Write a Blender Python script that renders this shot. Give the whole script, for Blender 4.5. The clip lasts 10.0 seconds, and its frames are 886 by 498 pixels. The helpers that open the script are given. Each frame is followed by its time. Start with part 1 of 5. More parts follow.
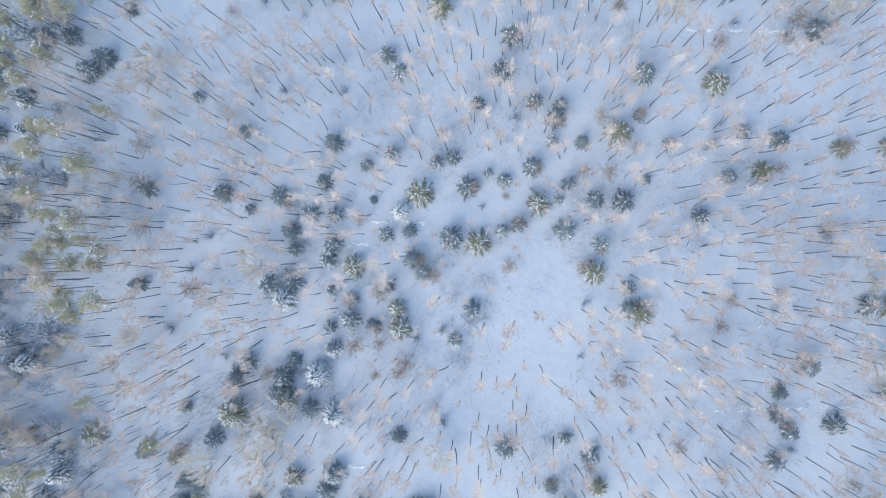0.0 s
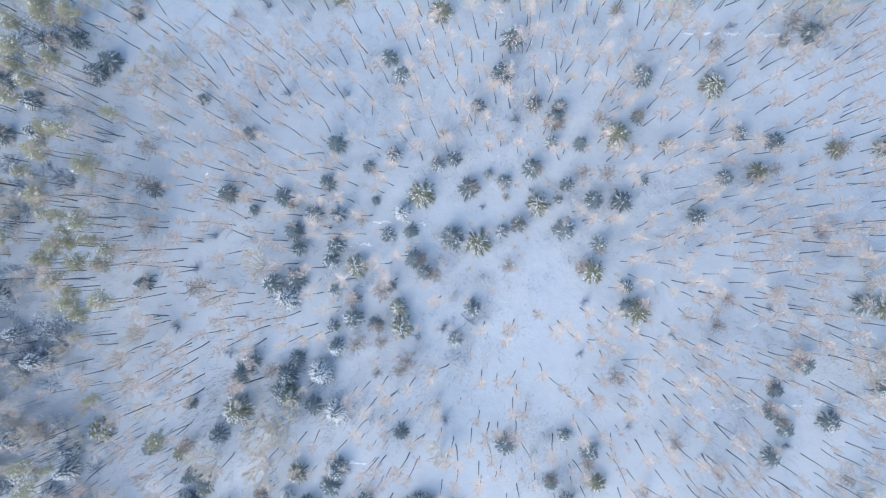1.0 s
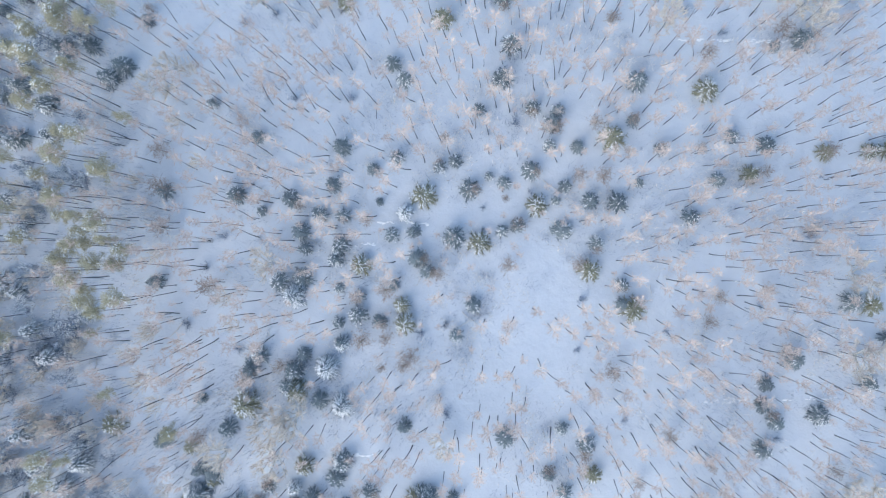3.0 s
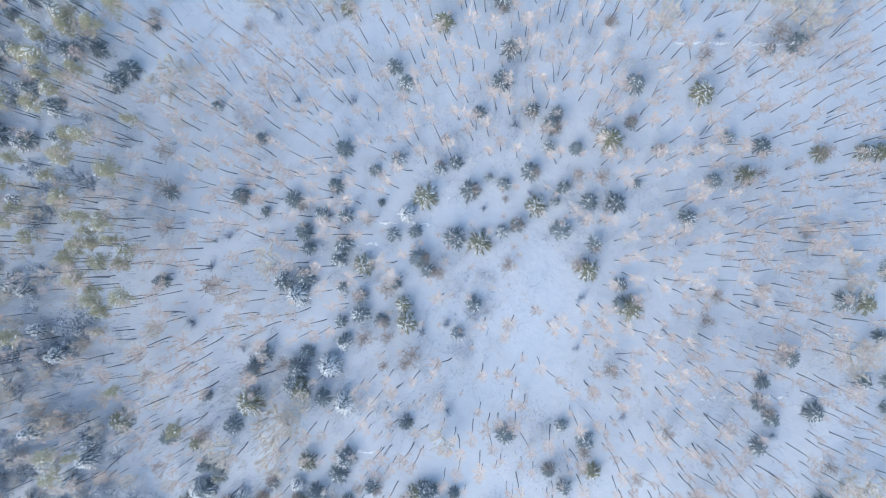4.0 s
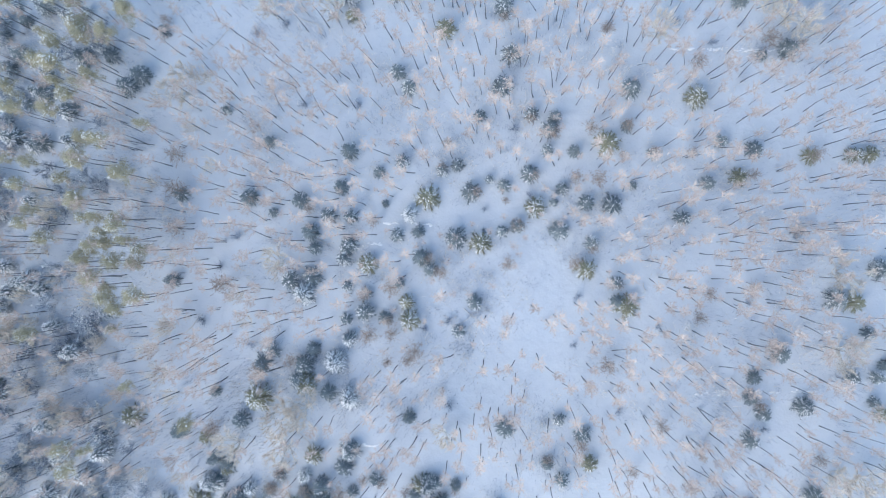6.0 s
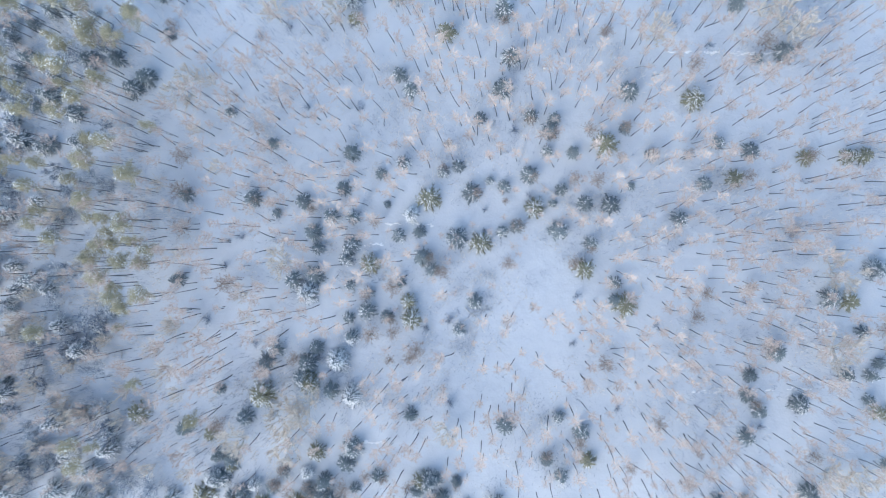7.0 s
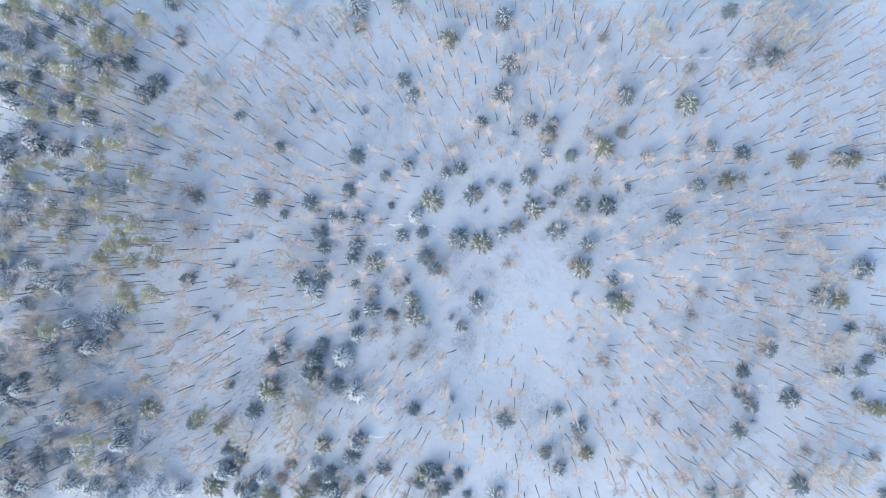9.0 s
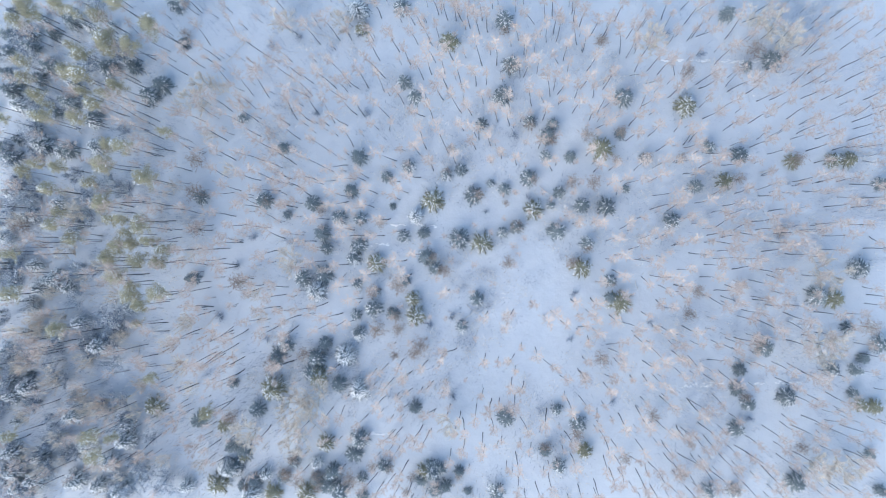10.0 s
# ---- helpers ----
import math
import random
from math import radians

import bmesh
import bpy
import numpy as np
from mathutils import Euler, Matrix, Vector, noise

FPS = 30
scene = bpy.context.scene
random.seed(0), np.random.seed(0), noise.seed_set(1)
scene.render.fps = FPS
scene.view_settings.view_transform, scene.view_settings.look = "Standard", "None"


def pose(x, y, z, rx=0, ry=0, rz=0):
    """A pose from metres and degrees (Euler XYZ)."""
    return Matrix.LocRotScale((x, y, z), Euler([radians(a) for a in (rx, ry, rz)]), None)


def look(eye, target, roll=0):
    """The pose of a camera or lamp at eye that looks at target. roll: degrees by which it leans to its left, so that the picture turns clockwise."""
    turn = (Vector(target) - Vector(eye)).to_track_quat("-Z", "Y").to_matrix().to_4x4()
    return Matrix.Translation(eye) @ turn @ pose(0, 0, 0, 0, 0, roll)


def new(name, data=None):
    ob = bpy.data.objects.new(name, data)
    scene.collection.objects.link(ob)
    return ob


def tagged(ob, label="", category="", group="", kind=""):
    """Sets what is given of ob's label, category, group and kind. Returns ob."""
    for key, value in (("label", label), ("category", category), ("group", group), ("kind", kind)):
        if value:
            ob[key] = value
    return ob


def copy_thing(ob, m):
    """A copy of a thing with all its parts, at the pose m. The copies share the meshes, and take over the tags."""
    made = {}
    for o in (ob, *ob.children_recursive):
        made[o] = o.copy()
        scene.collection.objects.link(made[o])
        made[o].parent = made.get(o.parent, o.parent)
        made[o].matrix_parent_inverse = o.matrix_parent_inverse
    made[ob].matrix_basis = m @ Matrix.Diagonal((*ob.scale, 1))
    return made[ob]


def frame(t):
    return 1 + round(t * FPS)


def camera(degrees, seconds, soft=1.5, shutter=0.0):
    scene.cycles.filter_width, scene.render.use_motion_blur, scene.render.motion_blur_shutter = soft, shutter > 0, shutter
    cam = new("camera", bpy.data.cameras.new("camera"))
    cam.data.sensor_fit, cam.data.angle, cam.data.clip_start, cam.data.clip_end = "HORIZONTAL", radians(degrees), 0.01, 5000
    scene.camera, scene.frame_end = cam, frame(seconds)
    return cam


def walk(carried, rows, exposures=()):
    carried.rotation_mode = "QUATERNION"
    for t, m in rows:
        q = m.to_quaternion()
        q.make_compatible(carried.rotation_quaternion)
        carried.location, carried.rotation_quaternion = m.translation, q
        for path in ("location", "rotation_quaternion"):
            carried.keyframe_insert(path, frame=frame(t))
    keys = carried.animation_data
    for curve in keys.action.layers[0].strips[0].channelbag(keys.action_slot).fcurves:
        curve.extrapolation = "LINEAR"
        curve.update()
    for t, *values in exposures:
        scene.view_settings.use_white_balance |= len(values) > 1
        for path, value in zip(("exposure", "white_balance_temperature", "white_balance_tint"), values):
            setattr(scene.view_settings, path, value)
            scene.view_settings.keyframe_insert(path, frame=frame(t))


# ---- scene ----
cam = camera(58.8, 10.0, 1.15)
# seconds, place in metres, turn in degrees: a slow climb, looking almost straight down
ROWS = [
    (0.0, 0.000, 0.000, 139.000, 0.7572, 4.0339, 0.0267),
    (1.0, 0.181, -0.018, 141.367, 0.7344, 4.1053, 0.0159),
    (2.0, 0.361, -0.029, 143.737, 0.7116, 4.1766, 0.0051),
    (3.0, 0.542, -0.034, 146.110, 0.6887, 4.2480, -0.0057),
    (4.0, 0.722, -0.032, 148.485, 0.6659, 4.3194, -0.0166),
    (5.0, 0.902, -0.024, 150.863, 0.6430, 4.3908, -0.0275),
    (6.0, 1.082, -0.009, 153.243, 0.6201, 4.4621, -0.0384),
    (7.0, 1.262, 0.013, 155.626, 0.5972, 4.5335, -0.0493),
    (8.0, 1.441, 0.041, 158.012, 0.5743, 4.6048, -0.0603),
    (9.0, 1.621, 0.076, 160.401, 0.5514, 4.6762, -0.0713),
    (10.0, 1.800, 0.118, 162.792, 0.5285, 4.7475, -0.0824),
]
# exposure: seconds, stops, kelvin, tint
walk(cam, [(t, pose(x, y, z, rx, ry, rz)) for t, x, y, z, rx, ry, rz in ROWS], [(0, 1.16, 6450, 4.5), (10, 1.16, 6450, 4.5)])

# ---- light: pale winter sky, a sun behind thin cloud ----
SUN_EL, SUN_AZ = 34.0, 215.0   # degrees above the horizon; compass bearing, clockwise from +y
world = bpy.data.worlds.new("winter_sky")
scene.world = world
world.use_nodes = True
wn = world.node_tree.nodes
sky = wn.new("ShaderNodeTexSky")
sky.sky_type = "NISHITA"
sky.sun_disc = False
sky.sun_elevation = radians(SUN_EL)
sky.sun_rotation = radians(SUN_AZ)
sky.air_density, sky.dust_density, sky.ozone_density = 1.0, 0.8, 1.6
wn["Background"].inputs["Strength"].default_value = 0.15
world.node_tree.links.new(sky.outputs[0], wn["Background"].inputs["Color"])
sun = new("sun", bpy.data.lights.new("sun", "SUN"))
sun.data.energy = 0.85
sun.data.angle = radians(60)
sun.data.color = (1.0, 0.84, 0.66)
az, el = radians(SUN_AZ), radians(SUN_EL)
sun.matrix_world = look((300 * math.sin(az) * math.cos(el), 300 * math.cos(az) * math.cos(el), 300 * math.sin(el)), (0, 0, 0))


# ---- materials ----
def shader(name, colour, rough=0.8):
    m = bpy.data.materials.new(name)
    m.use_nodes = True
    b = m.node_tree.nodes["Principled BSDF"]
    b.inputs["Base Color"].default_value = (*colour, 1)
    b.inputs["Roughness"].default_value = rough
    return m, m.node_tree.nodes, m.node_tree.links, b


def varied(name, dark, light, scale, rough=0.8, by_object=0.5, fine=0.0, bump=0.0):
    """A colour between dark and light by noise at two scales and by the object's own random number."""
    m, n, l, b = shader(name, light, rough)
    co = n.new("ShaderNodeTexCoord")
    t1 = n.new("ShaderNodeTexNoise")
    t1.inputs["Scale"].default_value = scale
    t1.inputs["Detail"].default_value = 4
    l.new(co.outputs["Object"], t1.inputs["Vector"])
    info = n.new("ShaderNodeObjectInfo")
    mix = n.new("ShaderNodeMath")
    mix.operation = "MULTIPLY_ADD"
    l.new(info.outputs["Random"], mix.inputs[0])
    mix.inputs[1].default_value = by_object
    isl = n.new("ShaderNodeNewGeometry")
    m3 = n.new("ShaderNodeMath")
    m3.operation = "MULTIPLY_ADD"
    l.new(isl.outputs["Random Per Island"], m3.inputs[0])
    m3.inputs[1].default_value = fine
    m2 = n.new("ShaderNodeMath")
    m2.operation = "MULTIPLY"
    l.new(t1.outputs["Fac"], m2.inputs[0])
    m2.inputs[1].default_value = 1.0 - by_object * 0.5 - fine * 0.5
    l.new(m2.outputs[0], m3.inputs[2])
    l.new(m3.outputs[0], mix.inputs[2])
    ramp = n.new("ShaderNodeValToRGB")
    ramp.color_ramp.elements[0].position, ramp.color_ramp.elements[0].color = 0.3, (*dark, 1)
    ramp.color_ramp.elements[1].position, ramp.color_ramp.elements[1].color = 0.8, (*light, 1)
    l.new(mix.outputs[0], ramp.inputs[0])
    l.new(ramp.outputs[0], b.inputs["Base Color"])
    if bump:
        bp = n.new("ShaderNodeBump")
        bp.inputs["Strength"].default_value = bump
        l.new(t1.outputs["Fac"], bp.inputs["Height"])
        l.new(bp.outputs[0], b.inputs["Normal"])
    return m


def snow_ground_material():
    m, n, l, b = shader("snow_ground", (0.86, 0.87, 0.88), 0.65)
    co = n.new("ShaderNodeTexCoord")
    heights = []
    for scale, detail in ((0.045, 3), (0.5, 6), (2.5, 4)):
        t = n.new("ShaderNodeTexNoise")
        t.inputs["Scale"].default_value = scale
        t.inputs["Detail"].default_value = detail
        l.new(co.outputs["Object"], t.inputs["Vector"])
        heights.append(t)
    add = n.new("ShaderNodeMath")
    add.operation = "MULTIPLY_ADD"
    l.new(heights[1].outputs["Fac"], add.inputs[0])
    add.inputs[1].default_value = 0.5
    l.new(heights[0].outputs["Fac"], add.inputs[2])
    # Darker and bluer than branch snow: the wood's shade put into the colour.
    ramp = n.new("ShaderNodeValToRGB")
    ramp.color_ramp.elements[0].position, ramp.color_ramp.elements[0].color = 0.45, (0.55, 0.59, 0.637, 1)
    ramp.color_ramp.elements[1].position, ramp.color_ramp.elements[1].color = 0.95, (0.655, 0.684, 0.72, 1)
    l.new(add.outputs[0], ramp.inputs[0])
    l.new(ramp.outputs[0], b.inputs["Base Color"])
    sm = n.new("ShaderNodeMath")
    sm.operation = "MULTIPLY_ADD"
    l.new(heights[2].outputs["Fac"], sm.inputs[0])
    sm.inputs[1].default_value = 0.3
    l.new(heights[1].outputs["Fac"], sm.inputs[2])
    bp = n.new("ShaderNodeBump")
    bp.inputs["Strength"].default_value = 0.35
    bp.inputs["Distance"].default_value = 0.5
    l.new(sm.outputs[0], bp.inputs["Height"])
    l.new(bp.outputs[0], b.inputs["Normal"])
    return m


SNOW = snow_ground_material()
SNOW_LOAD = varied("snow_on_branches", (0.88, 0.89, 0.90), (0.95, 0.95, 0.94), 1.5, 0.6, 0.2)
# Dark bark with the blue lift of hazy air put into its colour.
BARK_HAZED = varied("hazed_dark_bark", (0.078, 0.092, 0.118), (0.17, 0.182, 0.21), 3.0, 0.9, 0.5)
BARK_PALE = varied("frosted_bark", (0.56, 0.54, 0.52), (0.88, 0.86, 0.82), 1.5, 0.85, 0.3)
TWIG = varied("bare_twigs", (0.46, 0.37, 0.335), (0.76, 0.64, 0.57), 0.8, 0.85, 0.5, 0.4)
# Grey twigs tinted blue: haze and shade are put into the colour.
TWIG_HAZED = varied("hazed_grey_twigs", (0.16, 0.205, 0.285), (0.38, 0.435, 0.525), 0.8, 0.85, 0.4, 0.4)
TWIG_FROST = varied("frosted_twigs", (0.58, 0.52, 0.475), (0.88, 0.83, 0.77), 0.8, 0.85, 0.4, 0.5)
TWIG_CREAM = varied("cream_twigs", (0.54, 0.465, 0.40), (0.84, 0.755, 0.66), 0.8, 0.85, 0.4, 0.5)
# Willow and thicket colours carry the blue of haze and shade.
WILLOW_HAZED = varied("hazed_willow_bark", (0.10, 0.135, 0.19), (0.28, 0.33, 0.40), 1.0, 0.85, 0.4, 0.4)
THICKET_HAZED = varied("hazed_thicket_twigs", (0.10, 0.14, 0.20), (0.28, 0.345, 0.44), 0.8, 0.85, 0.4, 0.5)
NEEDLE_OLIVE = varied("olive_spruce_needles", (0.095, 0.11, 0.105), (0.32, 0.31, 0.215), 1.2, 0.75, 0.3, 0.6)
# Needle green lifted paler and bluer: distance haze put into the colour.
NEEDLE_HAZED = varied("hazed_spruce_needles", (0.095, 0.128, 0.157), (0.23, 0.275, 0.295), 1.2, 0.75, 0.4, 0.5)
NEEDLE_GOLD = varied("yellow_pine_needles", (0.27, 0.255, 0.18), (0.48, 0.44, 0.31), 1.2, 0.75, 0.4, 0.5)
LEAF_DRY = varied("dry_oak_leaves", (0.28, 0.225, 0.20), (0.55, 0.455, 0.40), 1.5, 0.8, 0.4, 0.5)
OAK_BARK = varied("oak_bark", (0.15, 0.13, 0.125), (0.34, 0.29, 0.26), 2.0, 0.9, 0.5)


# ---- mesh building ----
class Build:
    """Collects vertices and faces for one mesh."""

    def __init__(self):
        self.v, self.f = [], []

    def spike(self, a, b, r, sides=3):
        """A tapered needle from a to a point at b."""
        d = b - a
        s = d.orthogonal().normalized()
        u = d.normalized().cross(s)
        k = len(self.v)
        turn = random.random() * 6.28
        for i in range(sides):
            w = turn + i * 2 * math.pi / sides
            self.v.append(a + (s * math.cos(w) + u * math.sin(w)) * r)
        self.v.append(b)
        self.f += [(k + i, k + (i + 1) % sides, k + sides) for i in range(sides)]

    def tube(self, pts, radii, sides=5):
        """A bent tapered tube through pts."""
        k0 = len(self.v)
        n = len(pts)
        for i, (p, r) in enumerate(zip(pts, radii)):
            d = (pts[min(i + 1, n - 1)] - pts[max(i - 1, 0)]).normalized()
            s = d.cross(Vector((0.31, 0.95, 0.05))).normalized()
            u = d.cross(s)
            for j in range(sides):
                w = j * 2 * math.pi / sides
                self.v.append(p + (s * math.cos(w) + u * math.sin(w)) * r)
        for i in range(n - 1):
            for j in range(sides):
                a, b = k0 + i * sides + j, k0 + i * sides + (j + 1) % sides
                self.f.append((a, b, b + sides, a + sides))
        self.f.append(tuple(k0 + (n - 1) * sides + j for j in range(sides)))

    def lump(self, c, rx, ry, rz, turn=0.0):
        """A small uneven lump, flat below."""
        k = len(self.v)
        ca, sa = math.cos(turn), math.sin(turn)
        ring = 6
        for i in range(ring):
            w = i * 2 * math.pi / ring
            q = random.uniform(0.75, 1.15)
            x, y = rx * q * math.cos(w), ry * q * math.sin(w)
            self.v.append(c + Vector((x * ca - y * sa, x * sa + y * ca, -0.25 * rz)))
        for i in range(3):
            w = i * 2 * math.pi / 3 + 0.4
            x, y = 0.5 * rx * math.cos(w), 0.5 * ry * math.sin(w)
            self.v.append(c + Vector((x * ca - y * sa, x * sa + y * ca, rz * random.uniform(0.7, 1.1))))
        a, t = k, k + 6
        self.f += [(a, a + 1, t), (a + 1, t + 1, t), (a + 1, a + 2, t + 1), (a + 2, a + 3, t + 1), (a + 3, t + 2, t + 1), (a + 3, a + 4, t + 2),
                   (a + 4, a + 5, t + 2), (a + 5, t, t + 2), (a + 5, a, t), (t, t + 1, t + 2)]

    def sliver(self, a, b, r):
        """The finest twig or needle: one thin face, widest at a."""
        d = b - a
        s = d.cross(Vector((0.01, 0.02, 1.0))).normalized()
        s.rotate(Matrix.Rotation(random.uniform(-0.8, 0.8), 3, d.normalized()))
        k = len(self.v)
        self.v += [a - s * r, a + s * r, b]
        self.f.append((k, k + 1, k + 2))

    def kite(self, a, b, half, rise, where=0.5):
        """A long four-sided blade from a to b, ridged along its middle."""
        d = b - a
        s = d.cross(Vector((0.01, 0.02, 1.0))).normalized() * half
        m = a + d * where
        k = len(self.v)
        self.v += [a, m - s, b, m + s, m + Vector((0, 0, rise))]
        self.f += [(k, k + 1, k + 4), (k + 1, k + 2, k + 4), (k + 2, k + 3, k + 4), (k + 3, k, k + 4)]

    def leaf(self, c, size):
        """A folded leaf of two faces."""
        k = len(self.v)
        d = Vector((random.gauss(0, 1), random.gauss(0, 1), random.gauss(0, 0.6))).normalized()
        s = d.orthogonal().normalized()
        s.rotate(Matrix.Rotation(random.random() * 6.28, 3, d))
        up = d.cross(s) * size * 0.25
        self.v += [c - d * size, c + s * size * 0.6 + up, c + d * size, c - s * size * 0.6 + up]
        self.f += [(k, k + 1, k + 2), (k, k + 2, k + 3)]

    def mesh(self, name, mat, smooth=False):
        me = bpy.data.meshes.new(name)
        me.from_pydata([tuple(p) for p in self.v], [], self.f)
        me.materials.append(mat)
        if smooth:
            me.polygons.foreach_set("use_smooth", [True] * len(me.polygons))
        me.update()
        return me


def around(w, up=0.0):
    return Vector((math.cos(w), math.sin(w), up))


def bare_parts(height, spread, twigs=13, thick=1.0):
    """Dark lower trunk, pale crown (upper stem, limbs, twigs) and snow caught in the forks of a leafless broadleaf tree."""
    trunk, crown, caught = Build(), Build(), Build()
    wob, bend = around(random.random() * 6.28) * random.uniform(0.03, 0.2), around(random.random() * 6.28) * random.uniform(0.01, 0.06)

    def at(q):
        return wob * math.sin(q * 4.2) + bend * math.sin(q * 11.0) + Vector((0, 0, height * q))
    r0 = (0.028 + 0.004 * height) * thick
    split = random.uniform(0.56, 0.66)
    lo = [split * i / 6 for i in range(7)]
    up = [split + (1 - split) * i / 4 for i in range(5)]
    trunk.tube([at(q) - Vector((0, 0, 0.3 if q == 0 else 0)) for q in lo], [r0 * (1.08 - 0.85 * q) * random.uniform(0.85, 1.12) for q in lo], 5)
    crown.tube([at(q) for q in up], [r0 * (1 - 0.85 * split) * (1.0 - 0.9 * (q - split) / (1 - split)) for q in up], 3)
    count = 15
    for b in range(count):
        q = 0.62 + 0.36 * (b + random.random()) / count
        base = at(q)
        w = b * 2.4 + random.uniform(-0.5, 0.5)
        ln = spread * random.uniform(0.5, 1.05) * (1.0 - 0.4 * max(0, q - 0.85) / 0.15)
        d = around(w, random.uniform(0.5, 1.2)).normalized()
        tip = base + d * ln
        crown.spike(base, tip, 0.022 * thick, 3)
        for k in range(twigs):
            p = base.lerp(tip, random.uniform(0.12, 1.0))
            e = p + Vector((random.gauss(d.x, 0.55), random.gauss(d.y, 0.55), random.uniform(0.1, 1.1))).normalized() * random.uniform(0.45, 1.0) * (0.3 + spread * 0.4)
            crown.sliver(p, e, random.uniform(0.013, 0.021) * thick)
            for t in range(2):
                u = p.lerp(e, random.uniform(0.2, 0.95))
                v = u + Vector((random.gauss(d.x * 0.5, 0.6), random.gauss(d.y * 0.5, 0.6), random.uniform(0.0, 0.9))).normalized() * random.uniform(0.25, 0.6) * (0.3 + spread * 0.4)
                crown.sliver(u, v, random.uniform(0.012, 0.019) * thick)
    for k in range(random.randint(0, 2)):
        caught.lump(at(random.uniform(split * 0.7, 0.9)) + Vector((random.gauss(0, 0.12), random.gauss(0, 0.12), 0.05)), random.uniform(0.08, 0.18), random.uniform(0.05, 0.09), 0.08, random.random() * 6)
    return trunk, crown, caught


def spruce_parts(height, radius, snow=0.3, droop=0.35):
    """Trunk, boughs and snow load of a young spruce: whorls of flat boughs with side sprays, snow lying along some of them."""
    trunk, bough, load = Build(), Build(), Build()
    trunk.tube([Vector((0, 0, -0.2)), Vector((0, 0, height * 0.5)), Vector((0, 0, height * 0.98))], [0.035 * height * 0.45, 0.02 * height * 0.4, 0.012], 6)
    whorls = max(7, int(height * 1.6))
    phase = random.random() * 6
    for i in range(whorls):
        q = (i + 0.3) / whorls
        z = height * (0.08 + 0.88 * q)
        ln0 = radius * (1 - q) ** 0.72 + 0.18
        k = int((13 if q < 0.5 else 9) * max(1.0, radius / 2.1))
        for j in range(k):
            w = phase + i * 1.1 + j * 2 * math.pi / k + random.uniform(-0.28, 0.28)
            ln = ln0 * random.uniform(0.72, 1.06)
            a = Vector((0, 0, z + random.uniform(-0.15, 0.15)))
            tip = a + around(w) * ln + Vector((0, 0, -droop * ln * random.uniform(0.6, 1.3) + q * 0.35))
            bough.kite(a, tip, 0.045 + 0.02 * ln, 0.05, 0.6)
            loaded = random.random() < snow
            side = 4 if ln > 1.1 else 3 if ln > 0.6 else 2
            for n in range(side):
                f = 0.22 + 0.68 * (n + random.random()) / side
                p = a.lerp(tip, f)
                for sg in (-1, 1):
                    e = p + around(w + sg * random.uniform(0.45, 0.8)) * ln * 0.34 * (1.15 - 0.6 * f) * random.uniform(0.7, 1.2) + Vector((0, 0, -0.04 - 0.1 * random.random()))
                    bough.sliver(p, e, 0.032 + 0.012 * ln)
                    if loaded and random.random() < 0.55 or random.random() < 0.05:
                        load.sliver(p.lerp(e, 0.35) + Vector((0, 0, 0.06)), e + Vector((0, 0, 0.05)), random.uniform(0.03, 0.055))
            if loaded:
                heavy = 1.5 if snow > 0.8 else 1.0
                f = random.uniform(0.35, 0.6)
                load.kite(a.lerp(tip, f) + Vector((0, 0, 0.09)), tip + Vector((0, 0, 0.07)), random.uniform(0.05, 0.085) * heavy, 0.05, 0.6)
    bough.spike(Vector((0, 0, height * 0.9)), Vector((0, 0, height + 0.25)), 0.05, 4)
    return trunk, bough, load


def forked_parts(height, spread, stems, thick, fork=0.35, twigs=5, white=0.3, wild=0.6, reach=1.0, depth=3, taper=0.64, slim=1.0, fan=0.5):
    """Stems that fork again and again into pale limbs, with fine twigs at the ends: limbs, twigs and rime as Builds."""
    wood, fine, rime = Build(), Build(), Build()

    def branch(a, d, ln, r, level):
        side = d.orthogonal().normalized()
        side.rotate(Matrix.Rotation(random.random() * 6.28, 3, d))
        mid = a + d * ln * 0.5 + side * ln * random.uniform(0.03, 0.12)
        tip = a + d * ln
        if level < 2:
            wood.tube([a, mid, tip], [r, r * 0.8, r * 0.55], 4)
        else:
            wood.tube([a, tip], [r, r * 0.5], 3)
        if level < depth:
            for k in range(3 if level else random.randint(3, 4)):
                f = random.uniform(0.55, 1.0) if k else 1.0
                nd = (d + Vector((random.gauss(0, fan), random.gauss(0, fan), random.uniform(-0.15, 0.35)))).normalized()
                branch(a.lerp(tip, f), nd, ln * random.uniform(0.5, 0.75), r * taper, level + 1)
        if level >= depth - 1:
            for k in range(twigs * 2):
                p = a.lerp(tip, random.uniform(0.1, 1.0))
                e = p + (d + Vector((random.gauss(0, wild), random.gauss(0, wild), random.gauss(0.1, wild * 0.6)))).normalized() * random.uniform(0.3, 0.8) * (0.4 + 0.2 * spread) * reach
                fine.sliver(p, e, random.uniform(0.009, 0.02) * slim)
                if random.random() < white:
                    rime.sliver(p + Vector((0, 0, 0.04)), p.lerp(e, 0.8) + Vector((0, 0, 0.05)), random.uniform(0.02, 0.042))

    for s in range(stems):
        w = s * 6.28 / stems + random.uniform(-0.5, 0.5)
        out = around(w) * (spread / height) * random.uniform(0.5, 1.0) + Vector((0, 0, 1))
        branch(around(w) * 0.12 - Vector((0, 0, 0.2)), out.normalized(), height * fork * random.uniform(0.85, 1.15), thick, 0)
    return wood, fine, rime


